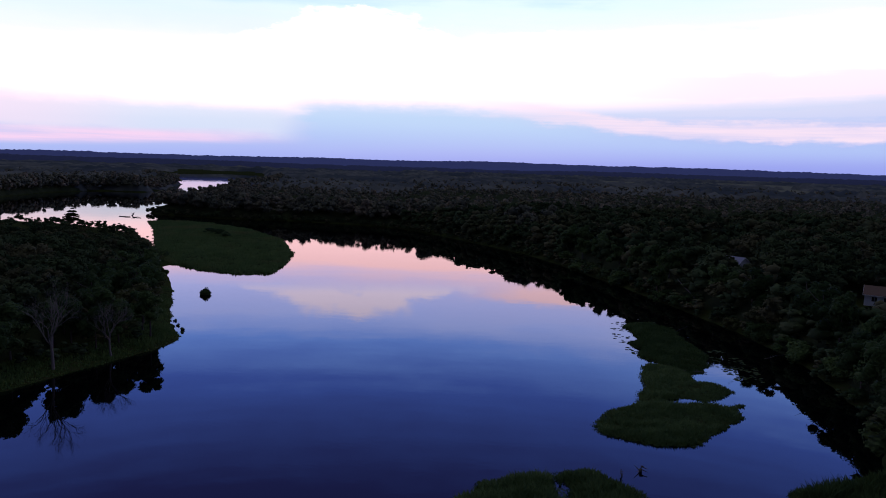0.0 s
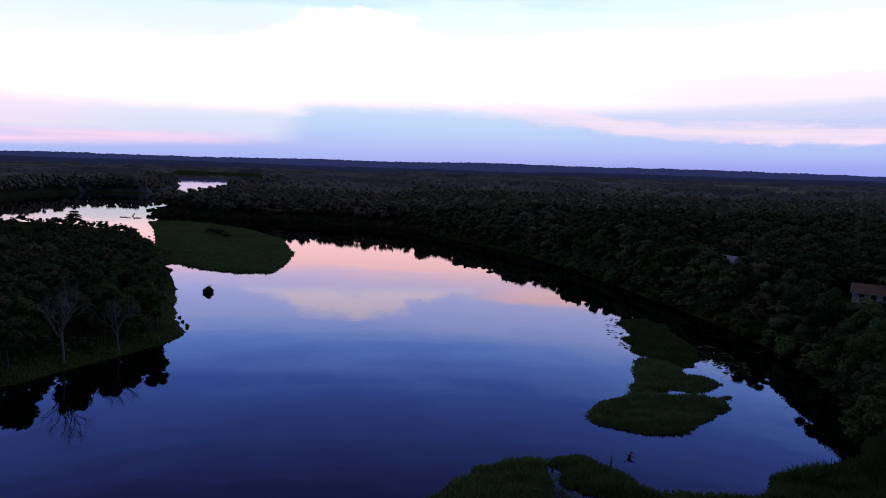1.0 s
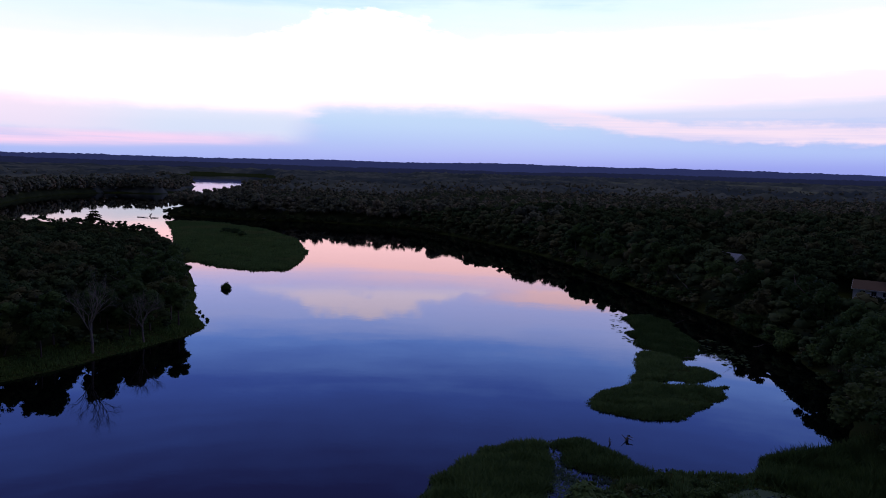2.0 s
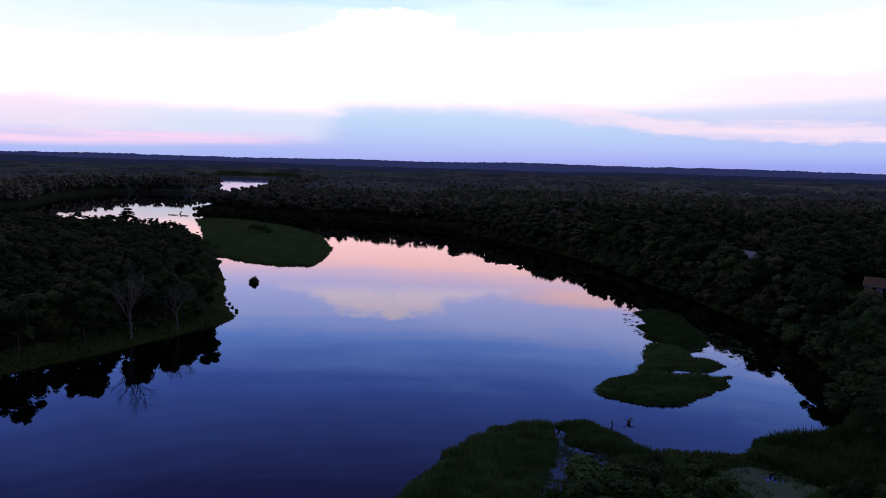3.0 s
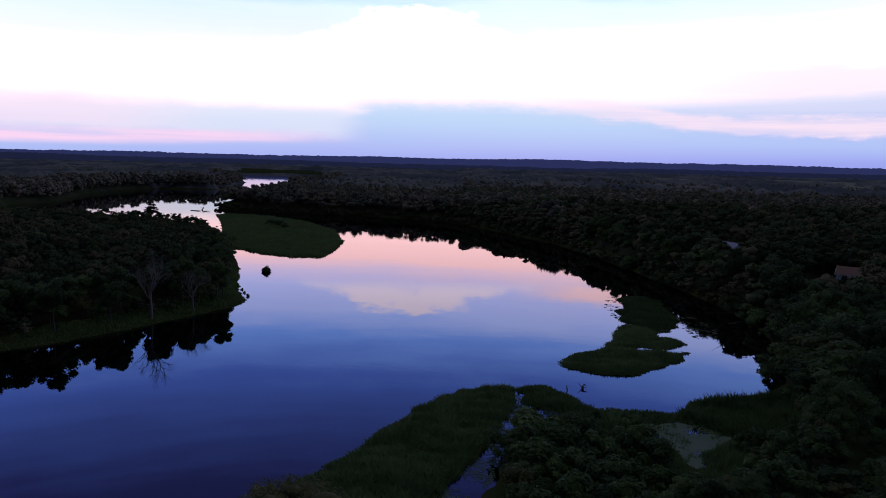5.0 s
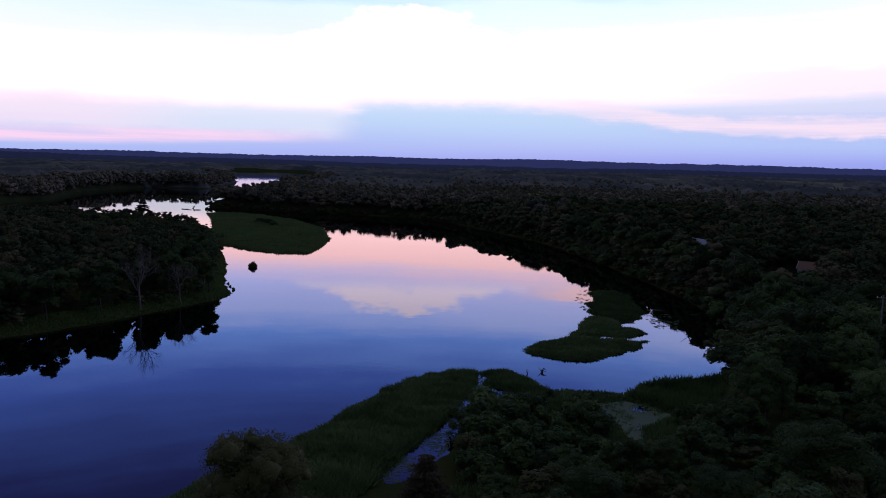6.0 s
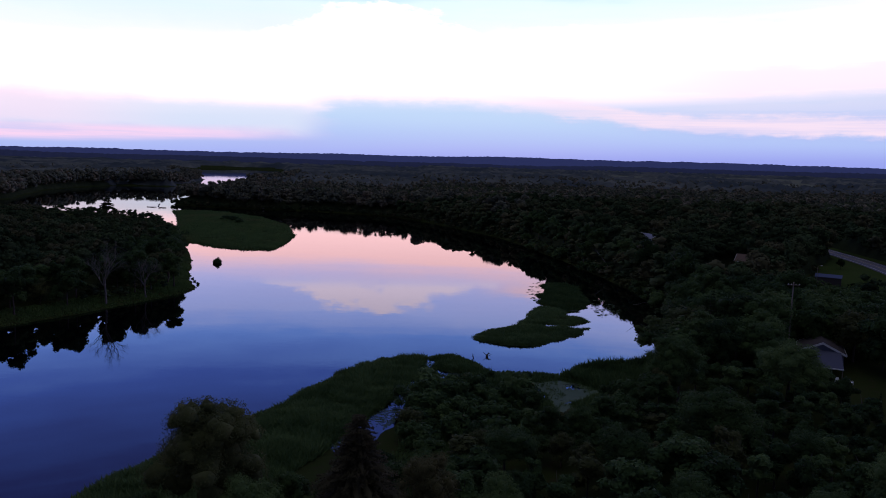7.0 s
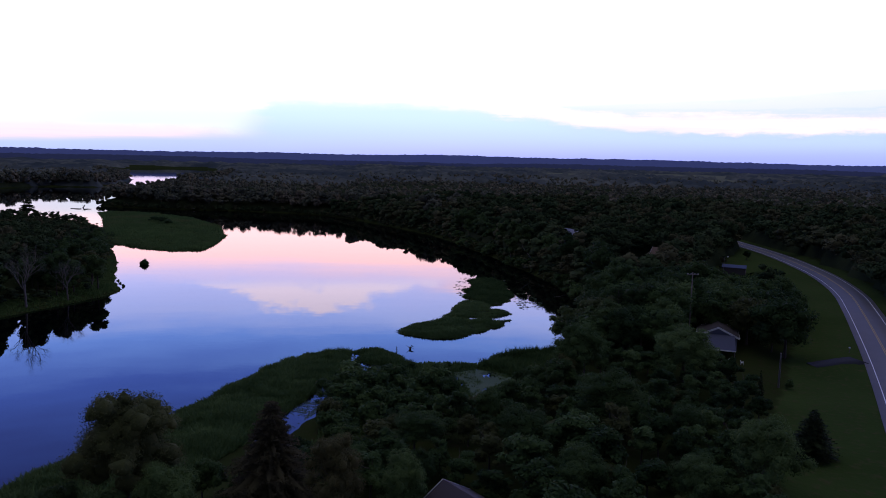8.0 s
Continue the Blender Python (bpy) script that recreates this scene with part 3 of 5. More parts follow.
# shared meshes: near trees of a few forms, built at about true size, then turned and scaled a little
NEAR_FORMS = ((13.5, 5.6, 46, 0.06), (12.5, 5.0, 40, 0.05), (15, 5.6, 46, 0.10), (11, 4.8, 38, 0.03))
FINE_LEAF = [(crown_mesh("crown", 40 + k, h, r, cl + 14, 26000, 0.11, MAT_LEAF if k != 3 else MAT_LEAF_PALE, low, core=0.6, size=(0.22, 0.42)), trunk_mesh("trunk", 30 + k, h, 0.24, 5, MAT_BARK), h, r) for k, (h, r, cl, low) in enumerate(NEAR_FORMS)]
NEAR = [(crown_mesh("crown", 10 + k, h, r, cl, 5600, 0.24, MAT_LEAF if k != 3 else MAT_LEAF_PALE, low, core=0.66), trunk_mesh("trunk", 30 + k, h, 0.24, 5, MAT_BARK), h, r)
        for k, (h, r, cl, low) in enumerate(NEAR_FORMS)]
MID_FORMS = ((16, 5.0, 15, 0.03), (14, 4.6, 14, 0.0), (17.5, 4.8, 15, 0.05), (13, 5.2, 15, 0.0), (15, 4.0, 13, 0.04))
MID = [(crown_mesh("crown", 50 + k, h, r, cl, 1700, 0.40, MAT_LEAF if k < 4 else MAT_LEAF_PALE, low), trunk_mesh("trunk", 60 + k, h, 0.22, 2, MAT_BARK, 5), h, r) for k, (h, r, cl, low) in enumerate(MID_FORMS)]
MID_BARE = [(*crown_mesh("crown", 90 + k, h, r, 10, 560, 0.46, None, low, bare=True, dome=True, core=0.74, lump=0.12), h) for k, (h, r, cl, low) in enumerate(MID_FORMS * 2)]
LESS_BARE = [(*crown_mesh("crown", 105 + k, h, r, 8, 260, 0.62, None, low, bare=True, dome=True, core=0.82, lump=0.12), h) for k, (h, r, cl, low) in enumerate(MID_FORMS * 2)]
SHRUB_BARE = [(*crown_mesh("crown", 115 + k, h, h * 0.34, 6, 110, 0.6, None, 0.0, bare=True, core=0.95, lump=0.1), h) for k, h in enumerate((13, 14, 15))]
FAR_BARE = [(*crown_mesh("crown", 120 + k, 14, r, 4, 56, 0.95, None, low, bare=True, core=0.9, dome=True, lump=0.12), 14) for k, (r, low) in enumerate(((4.8, 0.0), (4.2, 0.05), (5.2, 0.0), (3.8, 0.0), (4.6, 0.0), (5.0, 0.05)))]
THICKET_BARE = [(*crown_mesh("crown", 140 + k, h, r, 16, 1500, 0.36, None, low, bare=True, core=0.74), h) for k, (h, r, cl, low) in enumerate(MID_FORMS)]
EDGE_BARE = [(*crown_mesh("crown", 130 + k, 14, r, 7, 70, 0.95, None, 0.0, bare=True, core=0.95, lump=0.12), 14) for k, r in enumerate((4.6, 4.2, 5.0, 3.8))]
SPRUCE = [(conifer_mesh("crown", 70 + k, h, r, 22, 9, 0.15, MAT_NEEDLE, body=0.14, dense=16), trunk_mesh("trunk", 75 + k, h, 0.2, 0, MAT_BARK), h, r) for k, (h, r) in enumerate(((13.0, 3.2), (16.0, 3.0)))]
SHRUB = [(crown_mesh("shrub", 80 + k, h, r, 12, 1100, 0.22, mt, 0.0, core=0.7), h, r) for k, (h, r, mt) in enumerate(((3.4, 2.4, MAT_LEAF), (2.6, 2.0, MAT_LEAF_PALE), (4.6, 2.9, MAT_LEAF)))]


def baked(name, stock, x, y, z, h, spread, turn, mat, label, category="forest"):
    """Many plants of a few forms as one object."""
    vs, fs, n0, tints = [], [], 0, []
    pick, shade = np.arange(len(x)) % len(stock), np.random.default_rng(len(x)).uniform(0, 1, len(x))
    for k, (v, f, h0) in enumerate(stock):
        i = np.flatnonzero(pick == k)
        if not len(i):
            continue
        s = (h[i] / h0)[:, None]
        c, q = np.cos(turn[i])[:, None], np.sin(turn[i])[:, None]
        w = spread[i][:, None] * s
        p = np.stack([x[i][:, None] + w * (c * v[:, 0] - q * v[:, 1]), y[i][:, None] + w * (q * v[:, 0] + c * v[:, 1]), z[i][:, None] + s * v[:, 2]], -1)
        vs.append(p.reshape(-1, 3))
        fs.append((f[None] + (np.arange(len(i)) * len(v))[:, None, None]).reshape(-1, 3) + n0)
        tints.append(np.repeat(shade[i], len(v)))
        n0 += len(i) * len(v)
    ob = put_under(name, mesh_of(name, np.concatenate(vs), np.concatenate(fs), mat, True))
    ob.data.attributes.new("tint", "FLOAT", "POINT").data.foreach_set("value", np.concatenate(tints).astype(np.float32))
    return tagged(ob, label, category, kind="stuff")


rand = np.random.default_rng(7)
taken = {}


def take(x, y, g):
    taken.setdefault((int(x // 12), int(y // 12)), []).append((x, y, g))


def free_at(x, y, gap):
    i, j = int(x // 12), int(y // 12)
    return all((x - a) ** 2 + (y - b) ** 2 > (gap * 0.5 + g * 0.5) ** 2 for p in (i - 1, i, i + 1) for q in (j - 1, j, j + 1) for a, b, g in taken.get((p, q), ()))


def gz(x, y):
    return float(ground_height(np.array([x]), np.array([y]))[0])


def place_tree(kind, stock, x, y, z, height, label, spread=1.0, group=""):
    crown, trunk, h, r = stock
    s = height / h
    m = Matrix.LocRotScale((x, y, z), Euler((0, 0, rand.uniform(0, 6.28))), (s * spread, s * spread, s))
    take(x, y, r * s * spread * 1.5)
    return plant(kind, crown, trunk, m, label, "tree", group)


def stand_tree(kind, stock, x, y, top, label, spread=1.0):
    """One tree of its own, whose top is that high above the water."""
    z = gz(x, y)
    return place_tree(kind, stock, x, y, z, top - z, label, spread)


# trees by the marsh and the houses that stand out one by one: place, top of crown above the water, form
STAND = [(58.2, 58.3, 15.4, 0, 1.0), (57.1, 35, 13.4, 3, 1.5), (43.5, 23.5, 11.6, 1, 1.3), (47.8, 10.0, 11.7, 3, 1.3), (28.7, 23.2, 10.9, 1, 1.35),
         (39.1, 35.7, 9.6, 3, 1.0), (77.5, 62, 14.2, 3, 1.25), (71, 14.5, 14.3, 3, 1.05), (61.2, 9.8, 11.3, 3, 1.15), (70, 77, 14.5, 1, 1.0), (77, 88, 13.5, 0, 0.9), (51, 26.5, 10.0, 3, 1.1), (4.0, 13, 8.0, 1, 0.9), (3.5, 4, 11.5, 3, 1.0), (-8, 3, 9.5, 1, 0.95), (36, 27, 9.0, 0, 0.9), (66, 27, 11.5, 1, 1.0), (22, 15, 9.5, 3, 1.0)]
STAND += [(114, 97, 11.5, 1, 1.0), (120, 108, 12.5, 0, 0.9), (106, 87, 9.5, 3, 0.9), (128, 120, 12.5, 2, 0.85), (109, 105, 13.0, 0, 0.95), (84.5, 233, 16.5, 0, 0.9), (13, 24, 6.5, 1, 1.0), (19, 29, 6.5, 3, 1.1), (25.5, 29, 8, 0, 1.0), (19, 20, 8.5, 1, 1.0), (29.5, 13, 10, 2, 0.9), (31, 31, 8, 3, 1.0), (26, 21, 8.5, 0, 1.0), (28, 6, 12.5, 3, 0.85)]
for x, y, top, k, wide in STAND:
    stand_tree("broadleaf_tree", (FINE_LEAF if y < 66 and top > 9 else NEAR)[k], x, y, top, "full green broad-leaved tree at the edge of the marsh", wide)
TALL = (crown_mesh("crown", 29, 14, 5.6, 104, 46000, 0.085, MAT_LEAF_OLIVE, 0.06, core=0.7, size=(0.2, 0.36)), NEAR[0][1], 14, 5.4)
stand_tree("broadleaf_tree", TALL, -3.0, 9.0, 18.2, "tall rounded broad-leaved tree at the end of the reed bank", 0.95)
BROWN = (crown_mesh("crown", 21, 15, 4.6, 54, 30000, 0.09, MAT_LEAF_BROWN, 0.06, core=0.62, size=(0.22, 0.42)), NEAR[0][1], 15, 4.6)
stand_tree("broadleaf_tree", BROWN, 21.2, 2.5, 17.2, "tall olive-brown broad-leaved tree beside a roof", 0.72)
SPARSE = (conifer_mesh("crown", 22, 16, 6.4, 27, 12, 0.11, MAT_PINE, 0.15, 0.10, 0.09, 46), SPRUCE[1][1], 16, 6.4)
stand_tree("pine_tree", SPARSE, 13.4, 8.5, 16.9, "thin brownish pine with a bare leader", 1.25)
stand_tree("spruce_tree", SPRUCE[1], 73, 93, 18.0, "slender dark spruce among broad-leaved trees", 0.8)
stand_tree("spruce_tree", SPRUCE[0], 83.5, 27, 10.6, "dark bushy spruce on the lawn by the road", 2.3)
stand_tree("spruce_tree", SPRUCE[0], 88, 53, 8.5, "small pointed spruce on the lawn", 0.7)
stand_tree("broadleaf_tree", NEAR[1], 152, 208, 12.0, "small round tree standing alone on the grass", 0.9)


def off_islands(x, y):
    return np.maximum.reduce([inside_distance(i, x, y) for i in (GRASS_ISLAND, WEED_A, WEED_B, WEED_C)]) < -3


OPEN_SIDES = [(91, 241, -0.34, -0.94, 6, 42, 8.0, 0.14), (113.5, 199, -0.48, -0.88, 10, 42, 2.2, 0.10), (136, 183, -0.39, -0.92, 9, 50, 2.0, 0.13), (150, 206, -0.39, -0.92, 9, 40, 2.0, 0.13), (94, 84, -0.37, -0.93, 5, 36, 2.0, 0.17), (89.6, 93.5, -0.36, -0.93, 3.5, 24, 5.0, 0.2), (106, 314, -0.31, -0.95, 9, 46, 2.5, 0.1)]


def low_growth(x, y, h):
    """Only low growth stands on the open side of the houses."""
    h = np.array(h, float)
    for hx, hy, ux, uy, half, far_off, low, rise in OPEN_SIDES:
        along, across = (x - hx) * ux + (y - hy) * uy, np.abs((x - hx) * uy - (y - hy) * ux)
        h = np.where((along > -6) & (along < far_off) & (across < half), np.minimum(h, low + rise * np.maximum(along, 0)), h)
    return h


def sites(tries, box, margin, keep=None):
    """Places in a box of the plan where a tree may stand, with the ground's height."""
    x0, y0, x1, y1 = box
    x, y = rand.uniform(x0, x1, tries), rand.uniform(y0, y1, tries)
    d = land_distance(x, y)
    ok = (d > margin) & (inside_distance(LAWN, x, y) < -1) & (inside_distance(CLEARING, x, y) < 0) & off_islands(x, y)
    for a, b, r in YARDS:
        ok &= np.hypot(x - a, y - b) > r
    if keep is not None:
        ok &= keep(x, y, d)
    x, y = x[ok], y[ok]
    ok = road_near(x, y)[0] > 9.5
    x, y = x[ok], y[ok]
    return zip(x.tolist(), y.tolist(), ground_height(x, y).tolist())


# the wood round the houses
near_n = 0
for x, y, z in sites(4200, (-30, 74, 140, 135), 1.5, lambda x, y, d: (inside_distance(MARSH, x, y) < -1) & (x > 73)):
    if near_n < 110 and free_at(x, y, 3.9):
        near_n += 1
        tall = float(low_growth(x, y, rand.uniform(10.5, 15.0) if x < 110 else rand.uniform(7.0, 12.0)))
        place_tree("broadleaf_tree", NEAR[int(rand.integers(0, 4))], x, y, z, tall, "full green broad-leaved tree in the near wood", rand.uniform(0.9, 1.15), "trees of the near wood")

near_n = 0
for x, y, z in sites(3000, (-12, -14, 112, 74), 1.5, lambda x, y, d: (inside_distance(MARSH, x, y) < -1) & (x > -0.55 * y - 12)):
    if near_n < 125 and free_at(x, y, 3.2):
        near_n += 1
        place_tree("broadleaf_tree", MID[near_n % 5], x, y, z, float(low_growth(x, y, rand.uniform(4.8, 8.2))), "young green broad-leaved tree in the near wood", rand.uniform(1.0, 1.35), "young trees of the near wood")


def wood(count, box, gap, low, high, label, group, margin=2.0, keep=None):
    """Single trees of the middle distance in a box of the plan."""
    done = 0
    for x, y, z in sites(count * 12, box, margin, keep):
        if done >= count or not free_at(x, y, gap):
            continue
        done += 1
        if rand.uniform() < 0.09 and x > 0:
            place_tree("spruce_tree", SPRUCE[done % 2], x, y, z, rand.uniform(low, high) * 1.05, "dark spruce standing in the riverside wood", 0.9, group)
        else:
            place_tree("broadleaf_tree", MID[int(rand.integers(0, 5))], x, y, z, float(low_growth(x, y, rand.uniform(low, high))), label, rand.uniform(0.9, 1.2), group)


def tree_mass(name, count, box, gap, low, high, label, margin=2.0, keep=None, shrink=None, stock=MID_BARE, mat=MAT_WOODS, wide=1.0):
    """Trees past counting, joined, none inside another's trunk."""
    got = []
    for x, y, z in sites(count * 24, box, margin, keep):
        if len(got) < count and free_at(x, y, gap):
            take(x, y, gap)
            got.append((x, y, z))
    x, y, z = np.array(got).T
    h = rand.uniform(low, high, len(x))
    if shrink is not None:
        h = h * shrink(x, y)
    h = low_growth(x, y, h)
    return baked(name, stock, x, y, z - 0.4, h, wide * rand.uniform(1.05, 1.4, len(x)) * (14.5 / np.clip(h, 8, 18)) ** 0.45, rand.uniform(0, 6.28, len(x)), mat, label)


def west_low(x, y):
    return (0.84 + 0.16 * np.maximum(ease(land_distance(x, y) / 26), ease((140 - y) / 30))) * (1.0 - (0.16 + 0.29 * ease((x + 250) / 80)) * ease((y - 200) / 150)) * (1 - 0.10 * ease((y - 310) / 40) * (1 - ease((-250 - x) / 12))) * (1 - 0.30 * ease((y - 270) / 80)) * (1 + 0.15 * ease((-252 - x) / 14))


tree_mass("near_thicket", 150, (-30, -30, 112, 76), 2.0, 3.0, 5.5, "low green thicket between the near trees", 1.5, lambda x, y, d: (inside_distance(MARSH, x, y) < -1) & (x > -0.55 * y - 12) & (y > 0.9 * x - 165), stock=THICKET_BARE, mat=MAT_LEAF)
tree_mass("cove_trees", 60, (56, 78, 92, 132), 3.6, 8.0, 13.0, "dark leafy trees crowding the head of the cove", 0.8, lambda x, y, d: (d < 24) & (inside_distance(MARSH, x, y) < -1), stock=THICKET_BARE, mat=MAT_LEAF)
tree_mass("shore_shrubs", 1000, (-300, 112, 90, 560), 1.2, 2.6, 6.0, "dark shrubs fringing the shore", -0.5, lambda x, y, d: (d < 4.5) & ((y > 300) | (x > 40)) & (inside_distance(MARSH, x, y) < -3), stock=SHRUB_BARE)
wood(60, (-130, 84, -72, 215), 3.6, 10.0, 14.0, "dark broad-leaved tree on the western bank", "trees of the western bank", 4.5, lambda x, y, d: d < 20)
wood(60, (40, 120, 84, 330), 3.8, 12, 18, "dark broad-leaved tree leaning over the eastern bank", "trees of the eastern bank", 0.6, lambda x, y, d: d < 9)
tree_mass("bank_shrubs", 190, (-140, 78, -70, 250), 2.0, 3.0, 6.5, "dark bushes under the trees of the western bank", 5.0, lambda x, y, d: d < 17, stock=SHRUB_BARE, mat=MAT_WOODS)
tree_mass("woods_edge", 300, (-60, 118, 95, 480), 3.4, 10, 16.5, "dark leafy trees crowding the eastern shore", 0.8, lambda x, y, d: d < 15, stock=SHRUB_BARE)
tree_mass("woods_west", 560, (-330, 60, -72, 372), 4.6, 10, 14.5, "dense dark broad-leaved wood on the western bank", 4.0, lambda x, y, d: (x < -60) & (x > -0.83 * (y + 29) - 25), west_low, wide=0.86)
tree_mass("woods_east", 620, (-15, 130, 180, 290), 4.8, 8.0, 17.0, "dense dark broad-leaved wood on the eastern bank", 0.8, lambda x, y, d: x < 0.68 * (y + 66) + 40)
tree_mass("woods_slope", 640, (-40, 285, 230, 470), 5.0, 9.0, 17.5, "dense dark broad-leaved wood behind the eastern bank", 0.8, stock=LESS_BARE)
tree_mass("woods_roadside", 520, (150, 90, 420, 430), 5.4, 9.0, 15.5, "dense dark broad-leaved wood beyond the road", 0.8, lambda x, y, d: (x < 0.7 * (y + 66) + 40) & (x > 0.25 * y + 100), stock=LESS_BARE)
tree_mass("woods_shore", 900, (-335, 380, 60, 780), 4.6, 12, 20.5, "dense dark wood along the far shore", 0.5, lambda x, y, d: (d < 34) & ~((x < -180) & (y < 490)), stock=LESS_BARE, mat=MAT_HAZED_WOODS)


# the woods beyond, too many to count
def forest(name, seed, count, box, low, high, keep, label, stock=FAR_BARE):
    rng = np.random.default_rng(seed)
    x0, y0, x1, y1 = box
    x, y = rng.uniform(x0, x1, count), rng.uniform(y0, y1, count)
    d = land_distance(x, y)
    ok = (d > 4) & (inside_distance(LAWN, x, y) < 0) & (inside_distance(CLEARING, x, y) < 0) & off_islands(x, y) & (in_field(x, y) < 0) & (x < 0.7 * (y + 66) + 60) & (x > -0.85 * (y + 29) - 50) & keep(x, y, d)
    x, y = x[ok], y[ok]
    ok = road_near(x, y)[0] > 9
    x, y = x[ok], y[ok]
    h = rng.uniform(low, high, len(x)) + 1.8 * wavy(x, y, 90, 2.0) + 4.5 * np.exp(-(((x + 320) / 120) ** 2) - ((y - 740) / 200) ** 2) + 5.0 * np.exp(-(((x + 500) / 110) ** 2) - ((y - 740) / 150) ** 2)
    return baked(name, stock, x, y, ground_height(x, y) - 1.0, h, rng.uniform(0.85, 1.2, len(x)), rng.uniform(0, 6.28, len(x)), MAT_HAZED_WOODS, label)


def beyond(x, y, d):
    near = ((x > -15) & (x < 180) & (y > 130) & (y < 300)) | ((x > -40) & (x < 230) & (y > 285) & (y < 470)) | ((x > -30) & (x < 140) & (y > -80) & (y < 135)) | ((d < 32) & (y > 440) & (y < 780) & (x < 60) & (x > -335))
    west = (x < -60) & (y < 440) & (x > -200 - 0.45 * (y - 60))
    tongue = (x < -60) & (y < 470) & (y > 330) & (x > -400)
    side = (x > 150) & (x < 420) & (y < 430) & (x > 0.25 * y + 100)
    return ~near & ~west & ~tongue & ~side


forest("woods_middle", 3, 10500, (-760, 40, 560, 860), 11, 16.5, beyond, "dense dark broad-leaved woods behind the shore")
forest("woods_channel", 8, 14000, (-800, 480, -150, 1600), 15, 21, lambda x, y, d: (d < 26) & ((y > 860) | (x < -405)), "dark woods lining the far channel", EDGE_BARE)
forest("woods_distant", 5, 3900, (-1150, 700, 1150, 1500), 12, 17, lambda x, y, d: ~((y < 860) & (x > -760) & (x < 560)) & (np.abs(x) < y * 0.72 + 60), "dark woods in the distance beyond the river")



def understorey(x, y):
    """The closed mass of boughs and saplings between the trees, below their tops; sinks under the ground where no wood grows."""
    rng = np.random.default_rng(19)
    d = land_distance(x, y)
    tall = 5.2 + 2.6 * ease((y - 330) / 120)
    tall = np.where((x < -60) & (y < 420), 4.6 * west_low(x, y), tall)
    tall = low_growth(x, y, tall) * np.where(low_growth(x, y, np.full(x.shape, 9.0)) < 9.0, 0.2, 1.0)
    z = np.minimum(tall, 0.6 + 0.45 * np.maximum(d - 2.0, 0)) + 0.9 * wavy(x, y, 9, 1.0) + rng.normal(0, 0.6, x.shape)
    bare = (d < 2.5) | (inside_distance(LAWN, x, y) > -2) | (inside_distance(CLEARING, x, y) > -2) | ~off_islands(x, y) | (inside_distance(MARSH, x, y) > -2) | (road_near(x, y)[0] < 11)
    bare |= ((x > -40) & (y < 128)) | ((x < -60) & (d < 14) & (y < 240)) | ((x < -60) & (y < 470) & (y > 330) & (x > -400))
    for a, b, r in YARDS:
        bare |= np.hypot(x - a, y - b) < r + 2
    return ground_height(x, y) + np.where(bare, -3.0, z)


# added sheet: closes sky gaps in the woods, coloured dark for their shade
brush = put_under("understorey", sheet("understorey", np.arange(-700, 500, 4.5), np.arange(60, 870, 4.5), understorey, MAT_SHADE_BRUSH, False))
tagged(brush, "closed undergrowth between the trees of the woods, shade put into its dark green", "undergrowth", kind="stuff")


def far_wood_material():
    """Woods seen from a kilometre and more: bluish stands with distance haze put into their colour, and olive
    broad-leaved trees.
    """
    m, t, b = material("far_wood_haze_stands")
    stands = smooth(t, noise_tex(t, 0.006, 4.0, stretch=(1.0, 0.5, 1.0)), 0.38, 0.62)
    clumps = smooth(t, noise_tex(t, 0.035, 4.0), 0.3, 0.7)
    # the bluish, greyed tones carry painted haze
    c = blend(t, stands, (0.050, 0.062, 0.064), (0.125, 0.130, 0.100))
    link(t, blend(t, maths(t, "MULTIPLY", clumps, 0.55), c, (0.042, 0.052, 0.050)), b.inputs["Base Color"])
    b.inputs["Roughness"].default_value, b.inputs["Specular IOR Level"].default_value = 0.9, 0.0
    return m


def canopy(x, y):
    """The top of the far woods, uneven as tree crowns are; dips below the ground where none grow."""
    rng = np.random.default_rng(9)
    d = land_distance(x, y)
    z = ground_height(x, y) + 6.5 + 3.0 * wavy(x, y, 140, 4.0) + 1.6 * wavy(x, y, 31, 5.0) + rng.normal(0, 3.6, x.shape)
    hide = (d < 9) | (in_field(x, y) > 0) | ((y < 850) & (x > -690) & (x < 490)) | ((x < -60) & (y < 480) & (x > -420))
    return np.where(hide, ground_height(x, y) - 3.0, z)


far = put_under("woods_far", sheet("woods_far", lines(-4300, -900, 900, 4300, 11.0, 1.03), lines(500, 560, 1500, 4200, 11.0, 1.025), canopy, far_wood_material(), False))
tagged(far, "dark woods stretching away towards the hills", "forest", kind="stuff")


